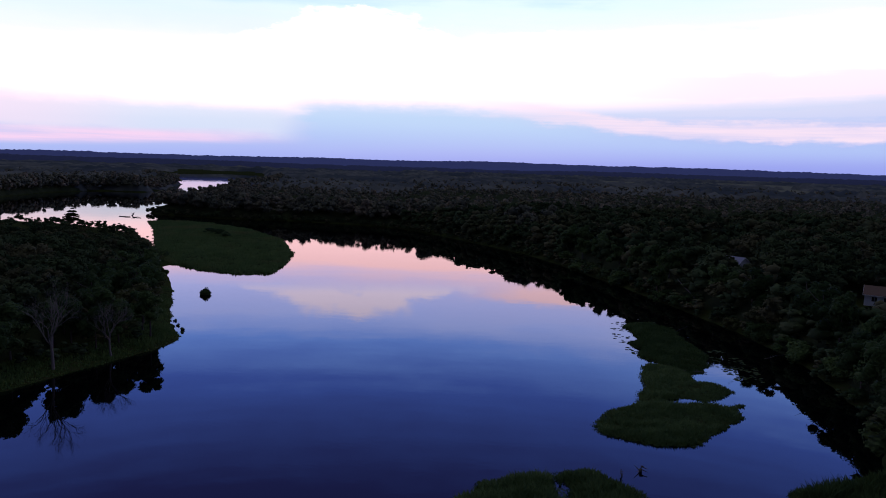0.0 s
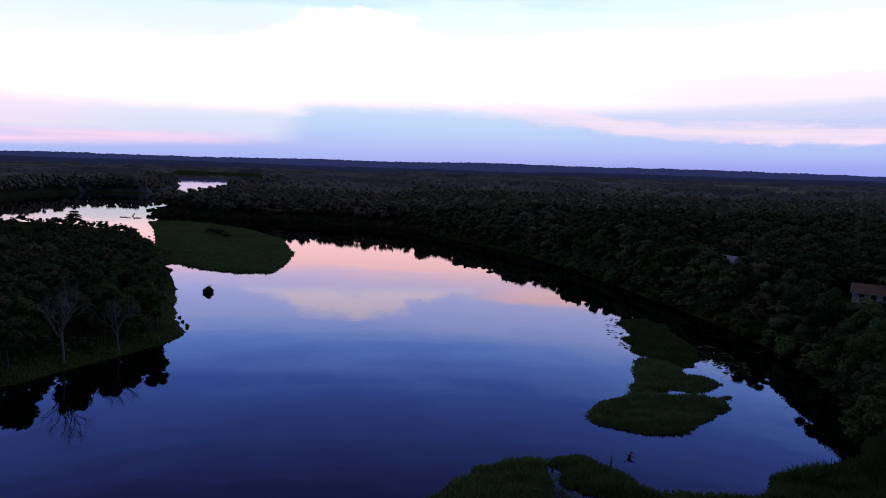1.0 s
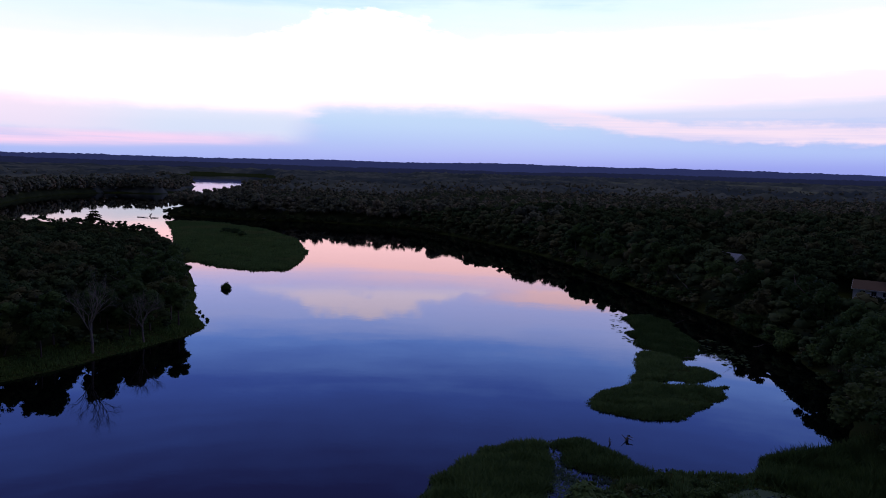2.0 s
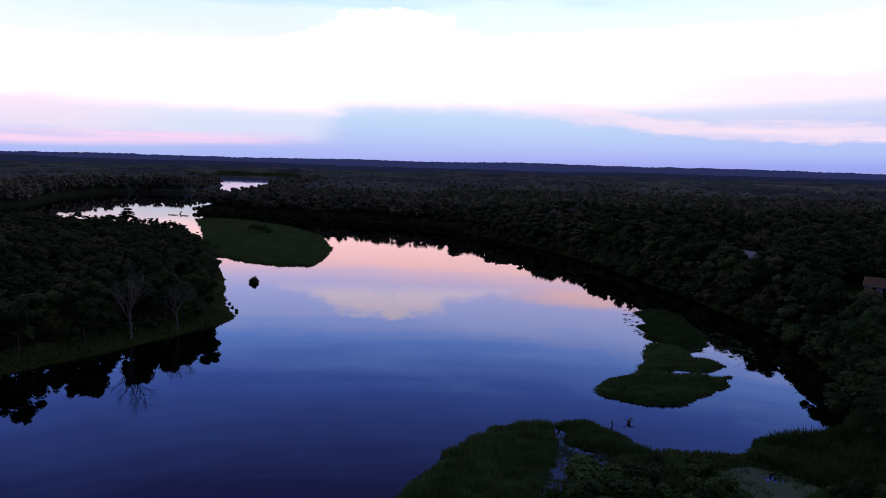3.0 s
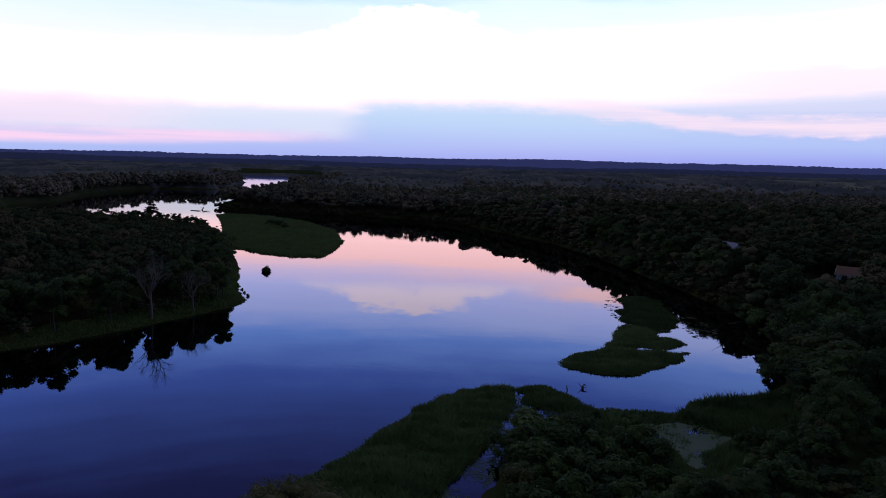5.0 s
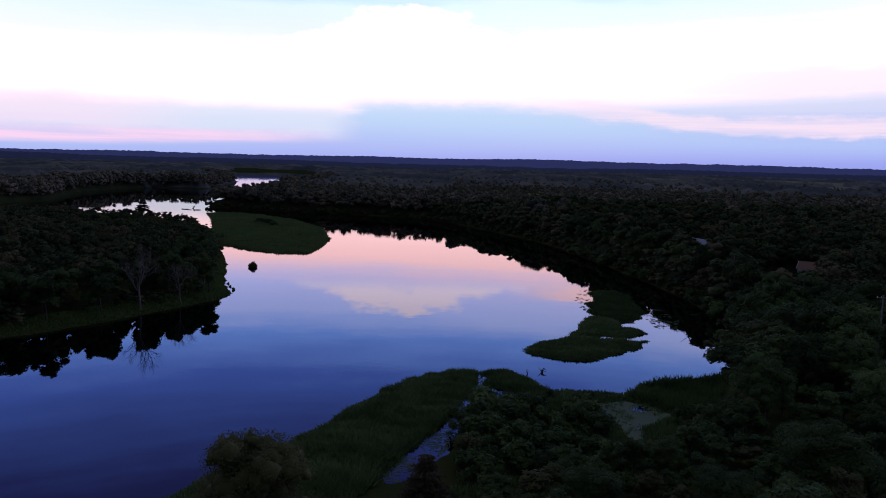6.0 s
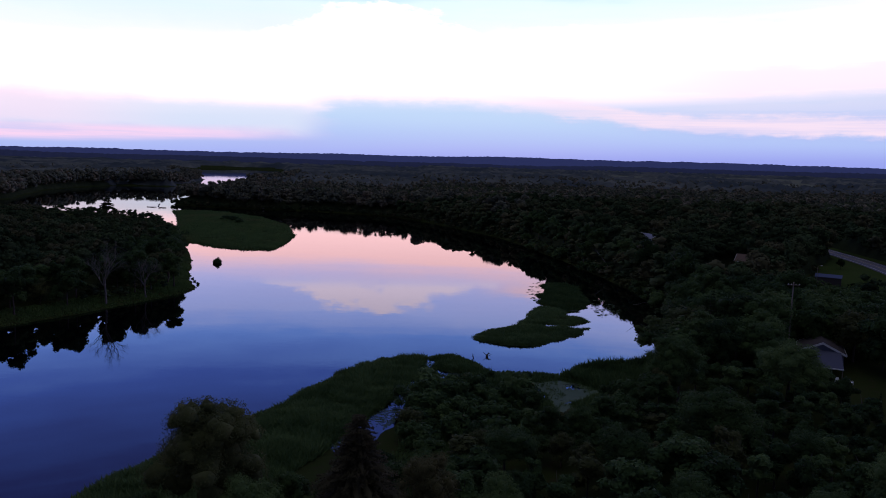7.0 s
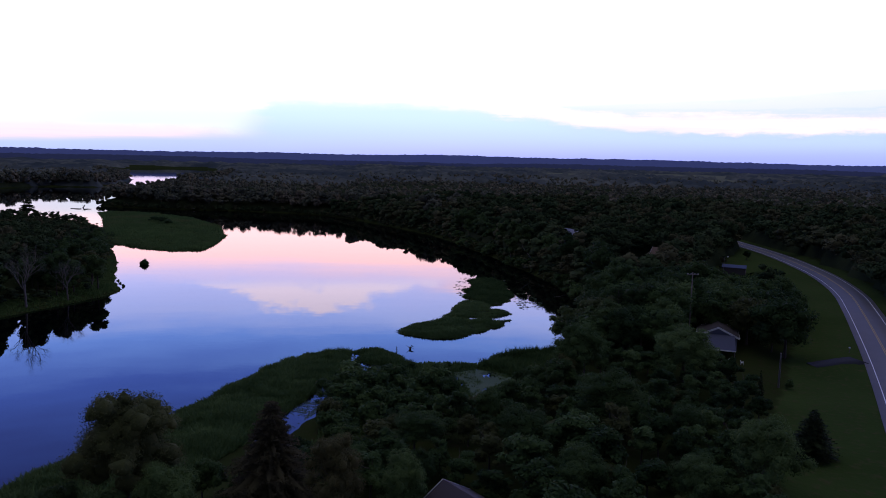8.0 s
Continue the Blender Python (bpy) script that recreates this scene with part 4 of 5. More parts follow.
# ---------------- reeds, grass, lilies ----------------
def tufts(name, seed, poly, per_m2, tall, wide, mat, label, category, keep=None, blades=4, soft=1.0, arch=0.35):
    """Upright blades in tufts over an area of the plan."""
    rng = np.random.default_rng(seed)
    p = np.array(poly, float)
    lo, hi = p.min(0) - 1, p.max(0) + 1
    n = int((hi[0] - lo[0]) * (hi[1] - lo[1]) * per_m2)
    x, y = rng.uniform(lo[0], hi[0], n), rng.uniform(lo[1], hi[1], n)
    ok = inside_distance(poly, x, y) > -1.2
    x, y = x[ok], y[ok]
    d = land_distance(x, y)
    ok = d > -0.3 if name != "pond_stalks" else d > -4.0
    if keep is not None:
        ok &= keep(x, y, d)
    x, y, d = x[ok], y[ok], d[ok]
    z = np.maximum(ground_height(x, y), 0.0) - 0.15
    n = len(x)
    patch = 0.70 + 0.30 * wavy(x, y, 5.0, seed) + 0.22 * wavy(x, y, 1.7, seed + 2) + 0.18 * wavy(x, y, 17.0, seed)
    h = tall * patch * rng.uniform(0.65, 1.25, n) * np.clip(0.55 + d * 0.35, 0.5, 1.0) ** soft
    vs, fs = [], []
    for b in range(blades):
        a = rng.uniform(0, 2 * math.pi, n)
        r = wide * rng.uniform(0.0, 1.2, n)
        bx, by = x + r * np.cos(a), y + r * np.sin(a)
        t = rng.uniform(0, 2 * math.pi, n)
        w = wide * rng.uniform(0.5, 1.0, n)
        lean = h * rng.uniform(0.05, arch, n)
        l0 = np.stack([bx - w * np.cos(t), by - w * np.sin(t), z], -1)
        l1 = np.stack([bx + w * np.cos(t), by + w * np.sin(t), z], -1)
        tip = np.stack([bx + lean * np.cos(a), by + lean * np.sin(a), z + h * rng.uniform(0.75, 1.1, n)], -1)
        vs.append(np.stack([l0, l1, tip], 1).reshape(-1, 3))
    v = np.concatenate(vs)
    f = np.arange(len(v)).reshape(-1, 3)
    ob = put_under(name, mesh_of(name, v, f, mat))
    return tagged(ob, label, category, kind="stuff")


tufts("island_grass", 1, GRASS_ISLAND, 1.6, 1.3, 0.42, MAT_GRASS, "tall green meadow grass covering a river island", "grass", blades=3)
tufts("reeds", 2, WEED_A, 8.0, 1.0, 0.22, MAT_REED, "green water weeds and reeds on a low islet", "reeds", arch=1.0)
tufts("reeds", 3, WEED_B, 8.0, 1.0, 0.22, MAT_REED, "green water weeds and reeds on a broken islet", "reeds", arch=1.0)
tufts("reeds", 4, WEED_C, 10.0, 1.2, 0.22, MAT_REED, "dense green reeds on a leaf-shaped islet", "reeds", arch=1.0)
FINGER = [(-26, 8), (-24, 20), (-13.5, 45.5), (-3.9, 75), (2, 85.5), (9.2, 89.8), (12, 88), (9.6, 69), (4.1, 46), (1, 34), (-4, 20)]
tufts("reeds", 5, FINGER, 12.0, 1.35, 0.2, MAT_REED, "thick green reed bed along the river's edge", "reeds", arch=1.1)
POINT_BED = [(12, 86), (12.5, 91), (18, 92), (23, 85), (25, 79), (20, 79), (14, 80)]
tufts("reeds", 6, POINT_BED, 11.0, 1.3, 0.2, MAT_REED, "low green reeds on the marsh point", "reeds", arch=0.9)
COVE_BED = [(42, 80), (45, 88), (53, 92), (62, 96), (66, 84), (56, 70), (48, 73)]
tufts("reeds", 7, COVE_BED, 10.0, 2.2, 0.26, MAT_REED, "tall dark reeds round the cove", "reeds", arch=0.9)
MARSH_BED = [(13, 30), (16, 48), (15, 62), (17, 71), (22, 76), (26, 81), (42, 82.5), (46, 78), (52, 64), (44, 46), (28, 34)]
tufts("sedge", 8, MARSH_BED, 5.0, 1.3, 0.24, MAT_REED, "rough green sedge in the wet marsh", "sedge")
WEST_EDGE = [(-112, 70), (-92, 100), (-77, 132), (-71, 146), (-69, 155), (-74, 162), (-82, 175), (-90, 192), (-100, 215), (-112, 215), (-98, 180), (-88, 160), (-90, 140), (-100, 118), (-118, 84)]
tufts("bank_grass", 9, WEST_EDGE, 5.0, 0.9, 0.26, MAT_GRASS, "green grass along the western bank", "grass", lambda x, y, d: d < 11)


def pads(name, seed, poly, count, size, mat, label, category, z=0.012, drift=-0.05):
    """Small flat floating leaves, in drifts."""
    rng = np.random.default_rng(seed)
    p = np.array(poly, float)
    x, y = rng.uniform(p[:, 0].min(), p[:, 0].max(), count), rng.uniform(p[:, 1].min(), p[:, 1].max(), count)
    ok = (inside_distance(poly, x, y) > 0) & (land_distance(x, y) < 0.1) & (wavy(x, y, 3.2, seed) + rng.normal(0, 0.25, count) > drift)
    x, y = x[ok], y[ok]
    n = len(x)
    s, t = size * rng.uniform(0.5, 1.3, n), rng.uniform(0, 6.28, n)
    ring = []
    for k in range(6):
        a = t + k * math.pi / 3
        ring.append(np.stack([x + s * np.cos(a) * 1.2, y + s * np.sin(a), np.full(n, z) + rng.uniform(0, 0.02, n)], -1))
    v = np.stack(ring, 1).reshape(-1, 3)
    i = np.arange(n)[:, None] * 6
    f = np.concatenate([i + (0, 1, 2), i + (0, 2, 3), i + (0, 3, 4), i + (0, 4, 5)])
    return tagged(put_under(name, mesh_of(name, v, f, mat)), label, category, kind="stuff")


pads("lily_pads", 1, [(57, 166), (61, 168), (64, 152), (61, 140), (56, 140), (55, 152)], 420, 0.35, MAT_LILY, "scattered floating lily pads beside the islets", "lily pads")
pads("lily_pads", 2, [(38, 192), (42, 200), (50, 200), (56, 192), (44, 172), (38, 158), (36, 172)], 380, 0.4, MAT_LILY, "loose lily pads off the islet's edge", "lily pads")
pads("duckweed", 3, POND_PALE, 14000, 0.26, MAT_ALGAE, "pale green duckweed on a still pool", "duckweed", drift=-0.38)
pads("lily_pads", 4, POND, 12000, 0.13, MAT_ALGAE, "pale floating weed in the marsh channel", "lily pads", drift=-0.15)
tufts("pond_stalks", 10, [(12.6, 86), (13.4, 79), (20.5, 76), (15, 70), (13.5, 62), (13.5, 52), (8.5, 58), (10, 69), (11.2, 79)], 9.0, 0.6, 0.11, MAT_ALGAE, "thin pale stalks standing in the marsh channel", "reeds", lambda x, y, d: (d < 3) & (wavy(x, y, 2.2, 1.0) > -0.25), soft=0.3)

tufts("pond_stalks", 11, POND_PALE, 5.0, 0.9, 0.10, MAT_REED, "green stalks standing in the duckweed", "reeds", lambda x, y, d: wavy(x, y, 2.4, 2.0) + 0.5 * wavy(x, y, 0.9, 4.0) > 0.0, soft=0.2, arch=0.8)


# ---------------- shrubs ----------------
def place_shrub(x, y, height, k, label, spread=1.0, z=None, group=""):
    me, h, r = SHRUB[k]
    s = height / h
    ob = put_under("shrub", me, None, "", Matrix.LocRotScale((x, y, (gz(x, y) if z is None else z) - 0.1), Euler((0, 0, rand.uniform(0, 6.28))), (s * spread, s * spread, s)))
    return tagged(ob, label, "shrub", group)


def ball_bush(seed, r):
    """A dense round bush: an uneven body thick with leaf sprays."""
    rng = np.random.default_rng(seed)
    bv, bf = ICO2
    body = bv * (1 + 0.10 * rng.normal(size=(len(bv), 1))) * r * 0.9
    n = unit(rng.normal(size=(1500, 3)))
    bump = 1 + 0.10 * np.sin(n[:, :1] * 5 + 1) + 0.10 * np.sin(n[:, 1:2] * 6) + 0.08 * np.sin(n[:, 2:] * 7)
    lv, lf = leaf_cards(rng, n * r * bump * rng.uniform(0.85, 1.06, (1500, 1)), unit(n + 0.5 * rng.normal(size=n.shape)), 0.17)
    return mesh_of("shrub", *joined([(body, bf), (lv, lf)]), MAT_LEAF)


tagged(put_under("shrub", ball_bush(4, 1.65), None, "", pose(-87.4, 211.5, 0.3)), "round green bush standing alone in the river", "shrub")
for x, y, h in ((-74, 163.5, 0.9), (-72.8, 160.8, 0.6), (-77, 168, 0.8), (-80, 173, 0.8)):
    place_shrub(x, y, h, 1, "small bush at the water's edge of the western point", 0.9, -0.15)
for x, y, h in ((-150, 385, 4.5), (-157, 393, 4.0), (-143, 376, 3.2)):
    place_shrub(x, y, h, 2, "dark bush on the grassy island", 1.7)
n = 0
for x, y, z in sites(900, (12, 32, 60, 84), 0.8, lambda x, y, d: inside_distance([(11.5, 40), (12.6, 62), (19, 71), (26, 76), (36, 77), (34, 66), (40, 56), (50, 66), (58, 80), (52, 60), (42, 40), (26, 34)], x, y) > 0):
    if n < 74 and free_at(x, y, 1.6) and not (34 < x < 46 and 48 < y < 78):
        n += 1
        take(x, y, 1.4)
        place_shrub(x, y, rand.uniform(2.2, 4.6) if y < 66 else rand.uniform(1.4, 2.2), n % 3, "green willow shrub in the marsh thicket", rand.uniform(0.9, 1.3), z, "shrubs of the marsh")
n = 0
for x, y, z in sites(1500, (40, 114, 85, 330), 0.1, lambda x, y, d: d < 3.5):
    if n < 70 and free_at(x, y, 0.8):
        n += 1
        take(x, y, 1.2)
        place_shrub(x, y, rand.uniform(2.5, 5.0), n % 3, "dark shrub overhanging the eastern bank", rand.uniform(1.0, 1.5), z - 0.3, "shrubs of the eastern bank")


# ---------------- dead trees, logs ----------------
def branch(rng, pieces, at, way, length, rad, depth, sides):
    """A crooked limb that forks and thins out into twigs."""
    steps = 4
    pts, w = [at], unit(way)
    for _ in range(steps):
        w = unit(w + rng.normal(0, 0.10, 3) + (0, 0, 0.04))
        pts.append(pts[-1] + w * length / steps)
    pieces.append(tube(pts, rad * np.linspace(1.0, 0.5, steps + 1), sides))
    if depth == 0:
        return
    for k in range(3 if depth > 1 else 2):
        i = int(rng.integers(2, steps + 1)) if k else steps
        side = unit(np.cross(w, rng.normal(size=3)))
        branch(rng, pieces, pts[i], w + side * rng.uniform(0.45, 0.95) + (0, 0, 0.12), length * rng.uniform(0.55, 0.78), rad * 0.52, depth - 1, 5 if depth > 2 else 3)


def dead_tree(x, y, height, seed, label):
    rng = np.random.default_rng(seed)
    e = new("dead_tree")
    e.matrix_basis = pose(x, y, gz(x, y))
    tagged(e, label, "dead tree")
    z = np.linspace(-0.8, height * 0.42, 5)
    bend = rng.normal(0, 0.15, (5, 2)).cumsum(0) * 0.5
    pts = np.column_stack([bend, z])
    r0 = height * 0.018
    put_under("trunk", mesh_of("trunk", *tube(pts, r0 * np.array([1.5, 1.1, 1.0, 0.9, 0.8]), 9), MAT_DEADWOOD, True), e)
    for k in range(5):
        pieces = []
        a = k * 2 * math.pi / 5 + rng.uniform(-0.3, 0.3)
        at = pts[-1] if k < 3 else pts[-2]
        branch(rng, pieces, at, np.array([math.cos(a) * 0.6, math.sin(a) * 0.6, 1.0]), height * rng.uniform(0.24, 0.31), r0 * 0.55, 5, 5)
        put_under("limb", mesh_of("limb", *joined(pieces), MAT_DEADWOOD), e)
    return e


dead_tree(-83.2, 124.6, 15.4, 3, "tall bare bleached dead tree on the grassy bank")
dead_tree(-77.2, 135.8, 11.2, 8, "smaller bare grey dead tree on the grassy bank")


def open_tree(x, y, height, lean, seed, mat, label):
    """A thin tree with a crooked leaning stem, bare forks and loose sprays of leaves that let the sky through."""
    rng = np.random.default_rng(seed)
    e = new("broadleaf_tree")
    e.matrix_basis = pose(x, y, gz(x, y))
    tagged(e, label, "tree")
    u = np.linspace(0, 1, 6)
    stem = np.column_stack([lean[0] * u**1.3, lean[1] * u**1.3, -0.5 + (0.6 * height + 0.5) * u]) + rng.normal(0, 0.08, (6, 3)) * u[:, None]
    wood_pieces, tips = [tube(stem, 0.13 * np.linspace(1.4, 0.5, 6), 7)], []
    for k in range(11):
        i = int(rng.integers(2, 6))
        a = rng.uniform(0, 2 * math.pi)
        branch(rng, wood_pieces, stem[i], np.array([math.cos(a), math.sin(a), rng.uniform(0.3, 0.9)]), height * rng.uniform(0.16, 0.26), 0.06, 1, 4)
        tips += [wood_pieces[-1][0][-1], wood_pieces[-2][0][-1], wood_pieces[-3][0][-1]]
    put_under("trunk", mesh_of("trunk", *joined(wood_pieces), MAT_BARK, True), e)
    tips = np.array(tips)
    k = rng.integers(0, len(tips), 2600)
    out_way = unit(rng.normal(size=(2600, 3)))
    at = tips[k] + out_way * (0.95 * rng.uniform(0, 1, (2600, 1)) ** 0.5) * (1, 1, 0.65)
    put_under("crown", mesh_of("crown", *leaf_cards(rng, at, unit(out_way + (0, 0, 0.5)), 0.13), mat), e)
    return e


open_tree(-97.0, 116.0, 8.0, (2.6, -0.6), 4, MAT_LEAF_OLIVE, "small leaning tree with thin yellowish leaves on the bank")
for x, y, h, lean, seed in ((-119.5, 239.5, 9.0, (1.8, 0.4), 11), (-121.5, 247.0, 8.5, (2.2, 0.8), 12), (-115.0, 231.0, 8.0, (1.8, -0.3), 13)):
    open_tree(x, y, h, lean, seed, MAT_LEAF, "thin open tree leaning over the water at the western point")


def log(name, a, b, r, label, category, seed=1):
    rng = np.random.default_rng(seed)
    a, b = np.array(a, float), np.array(b, float)
    p = [a + (b - a) * u + rng.normal(0, 0.12, 3) * (0 < u < 1) for u in np.linspace(0, 1, 6)]
    pieces = [tube(p, r * np.linspace(1.2, 0.45, 6), 8)]
    for k in (2, 3, 4):
        w = unit(np.cross(b - a, rng.normal(size=3)))
        pieces.append(tube([p[k], p[k] + w * r * 4 + (0, 0, r)], r * np.array([0.35, 0.1]), 5))
    return tagged(put_under(name, mesh_of(name, *joined(pieces), MAT_DEADWOOD, True)), label, category)


log("fallen_trunk", (71.5, 213, 1.0), (65.5, 226, 9.0), 0.15, "pale dead trunk leaning against the bank trees", "log")
log("fallen_trunk", (78, 166, 0.6), (69, 161, 0.1), 0.13, "pale fallen trunk lying into the water", "log", 4)
log("driftwood", (41, 147.5, 0.25), (51, 146, 0.2), 0.14, "grey driftwood stranded between the islets", "log", 5)
log("snag", (-264, 508, -0.2), (-262.5, 508.5, 2.4), 0.5, "dark stump standing out of the far channel", "snag", 6)
log("driftwood", (-268, 497, 0.1), (-258, 494, 0.4), 0.35, "dark driftwood afloat in the far channel", "log", 7)
log("driftwood", (-255, 494, 0.1), (-249, 492, 0.5), 0.3, "dark driftwood afloat in the far channel", "log", 8)
log("stump", (24.6, 92.4, -0.3), (25.3, 92.6, 0.75), 0.28, "small dark stump in the water by the reeds", "stump", 9)
log("stump", (21.9, 90.6, -0.3), (21.8, 90.7, 1.0), 0.12, "thin dark stump in the water by the reeds", "stump", 10)
stand_tree("pine_tree", (conifer_mesh("crown", 24, 16, 13.0, 8, 8, 0.42, MAT_NEEDLE, 0.5, 0.12, 0.12, 14), SPRUCE[1][1], 16, 6.0), -228.5, 372, 14.8, "dark flat-topped pine above the western wood", 1.0)


# ---------------- houses, poles ----------------
def slab(bm, corners, thick):
    """A slab with the given upper corners and a thickness downwards."""
    top = [bm.verts.new(c) for c in corners]
    low = [bm.verts.new((c[0], c[1], c[2] - thick)) for c in corners]
    bm.faces.new(top)
    bm.faces.new(low[::-1])
    for i in range(len(top)):
        j = (i + 1) % len(top)
        bm.faces.new((top[j], top[i], low[i], low[j]))


def box(bm, x0, y0, z0, x1, y1, z1):
    slab(bm, [(x0, y0, z1), (x1, y0, z1), (x1, y1, z1), (x0, y1, z1)], z1 - z0)


def bevelled(bm, w):
    bmesh.ops.bevel(bm, geom=bm.edges[:], offset=w, segments=1, affect="EDGES")
    return bm


MAT_PORCHROOF = plain("blue_grey_metal_roof", (0.075, 0.08, 0.125), 0.7, 0.0, vary=0.1, gloss=0.2)
MAT_BLUEWALL = plain("blue_grey_siding", (0.17, 0.18, 0.24), 0.7, vary=0.1)
MAT_BROWNWALL = plain("brown_boards", (0.075, 0.062, 0.058), 0.85, scale=5.0, bump=0.3)


def house(x, y, z, turn, wide, long, wall_h, roof_h, wall_mat, roof_mat, label, windows=(), porch=None, board=0.31):
    """A gabled house: the ridge runs along its own y."""
    e = new("house")
    e.matrix_basis = pose(x, y, z, 0, 0, turn)
    tagged(e, label, "house")
    w, l = wide / 2, long / 2
    for sy in (-1, 1):
        bm = bmesh.new()
        t = 0.18
        pts = [(-w, -1.5), (w, -1.5), (w, wall_h), (0, wall_h + roof_h), (-w, wall_h)]
        fr = [bm.verts.new((p, sy * l, q)) for p, q in pts]
        bk = [bm.verts.new((p, sy * (l - t), q)) for p, q in pts]
        bm.faces.new(fr if sy < 0 else fr[::-1])
        bm.faces.new(bk[::-1] if sy < 0 else bk)
        for i in range(5):
            j = (i + 1) % 5
            bm.faces.new((fr[i], bk[i], bk[j], fr[j]))
        bmesh.ops.recalc_face_normals(bm, faces=bm.faces[:])
        part("wall", bm, wall_mat, e)
    for sx in (-1, 1):
        bm = bmesh.new()
        x0, x1 = sorted((sx * w, sx * (w - 0.18)))
        box(bm, x0, -l + 0.18, -1.5, x1, l - 0.18, wall_h)
        part("wall", bm, wall_mat, e)
    o, g = 0.45, 0.4
    drop = roof_h / w * o
    for sx in (-1, 1):
        bm = bmesh.new()
        c = [(0, -l - g, wall_h + roof_h + 0.16), (sx * (w + o), -l - g, wall_h - drop + 0.16), (sx * (w + o), l + g, wall_h - drop + 0.16), (0, l + g, wall_h + roof_h + 0.16)]
        slab(bm, c if sx < 0 else c[::-1], 0.14)
        bmesh.ops.recalc_face_normals(bm, faces=bm.faces[:])
        roof = part("roof", bm, roof_mat, e)
        for sy in (-1, 1):
            bm = bmesh.new()
            yy = sy * (l + g)
            a, b2 = sorted((yy, yy + sy * 0.05))
            c = [(0, wall_h + roof_h + 0.19), (sx * (w + o), wall_h - drop + 0.19), (sx * (w + o), wall_h - drop + 0.19 - board), (0, wall_h + roof_h + 0.19 - board)]
            f0, f1 = [bm.verts.new((p, a, q)) for p, q in c], [bm.verts.new((p, b2, q)) for p, q in c]
            bm.faces.new(f0)
            bm.faces.new(f1[::-1])
            for i in range(4):
                j = (i + 1) % 4
                bm.faces.new((f0[i], f1[i], f1[j], f0[j]))
            bmesh.ops.recalc_face_normals(bm, faces=bm.faces[:])
            part("barge_board", bm, MAT_WHITE, e, "white barge board")
        bm = bmesh.new()
        x0, x1 = sorted((sx * (w + o), sx * (w + o + 0.12)))
        box(bm, x0, -l - g, wall_h - drop - 0.08, x1, l + g, wall_h - drop + 0.06)
        part("gutter", bm, MAT_WHITE, e, "white gutter")
    for side, along, zc, ww, hh in windows:
        # side: s, n on the gables; w, e on the long walls
        win = new("window")
        win.parent = e
        if side in "sn":
            sy = -1 if side == "s" else 1
            win.matrix_basis = pose(along, sy * (l + 0.012), zc, 0, 0, 0 if sy < 0 else 180)
        else:
            sx = -1 if side == "w" else 1
            win.matrix_basis = pose(sx * (w + 0.012), along, zc, 0, 0, 90 * sx)
        bm = bmesh.new()
        for q in ((-ww / 2 - 0.08, -hh / 2 - 0.08, -ww / 2, hh / 2 + 0.08), (ww / 2, -hh / 2 - 0.08, ww / 2 + 0.08, hh / 2 + 0.08), (-ww / 2, -hh / 2 - 0.08, ww / 2, -hh / 2), (-ww / 2, hh / 2, ww / 2, hh / 2 + 0.08), (-0.025, -hh / 2, 0.025, hh / 2)):
            box(bm, q[0], -0.05, q[1], q[2], 0.0, q[3])
        part("frame", bm, MAT_WHITE, win)
        bm = bmesh.new()
        box(bm, -ww / 2, -0.02, -hh / 2, ww / 2, 0.005, hh / 2)
        part("pane", bm, MAT_GLASSDARK, win)
    if porch:
        depth, h1, h0, half = porch
        bm = bmesh.new()
        slab(bm, [(-half, -l - 0.3, h1), (-half, -l - depth, h0), (half, -l - depth, h0), (half, -l - 0.3, h1)], 0.12)
        bmesh.ops.recalc_face_normals(bm, faces=bm.faces[:])
        part("porch_roof", bm, MAT_PORCHROOF, e, "blue-grey metal porch roof")
        bm = bmesh.new()
        box(bm, -half, -l - depth - 0.12, h0 - 0.2, half, -l - depth, h0 + 0.03)
        part("fascia", bm, MAT_WHITE, e, "white fascia board")
        for px in (-half + 0.2, 0.0, half - 0.2):
            bm = bmesh.new()
            box(bm, px - 0.07, -l - depth + 0.15, -1.5, px + 0.07, -l - depth + 0.29, h0 - 0.12)
            part("porch_post", bm, MAT_POLE, e)
    return e


house(89, 242, 10.5, 32, 4.8, 8.4, 3.2, 1.6, MAT_WHITE, MAT_METALROOF, "white house with a pale grey roof among the trees", [("s", -1.4, 1.7, 0.9, 1.2), ("w", -2.0, 1.7, 1.1, 1.2), ("w", 2.0, 1.7, 1.1, 1.2)])
house(118.5, 201, gz(117.5, 200) + 0.4, 60, 7.5, 11.0, 2.9, 2.0, MAT_WHITE, MAT_BROWNROOF, "white house with a brown shingle roof in the wood", [("w", -3.0, 1.6, 1.3, 1.3), ("w", 0.0, 1.6, 1.3, 1.3), ("w", 3.0, 1.6, 1.3, 1.3), ("s", 0.0, 1.6, 1.2, 1.3)])
house(95.5, 91.5, gz(95.5, 88), -20, 8.0, 8.0, 3.0, 1.9, MAT_BLUEWALL, MAT_SHINGLE, "house with a dark gable roof and white trim near the road", [("s", -2.6, 1.7, 1.1, 1.2), ("e", 0.0, 1.7, 1.2, 1.2)], (8.5, 3.4, 1.9, 3.4), 0.45)
house(35.5, 3.5, gz(35.5, 3.5) - 0.9, 38, 7.0, 9.0, 2.8, 2.0, MAT_BROWNWALL, MAT_SHINGLE, "house with a grey-brown shingle roof under the trees", [("n", -1.7, 1.7, 1.1, 1.2), ("n", 1.7, 1.7, 1.1, 1.2)])


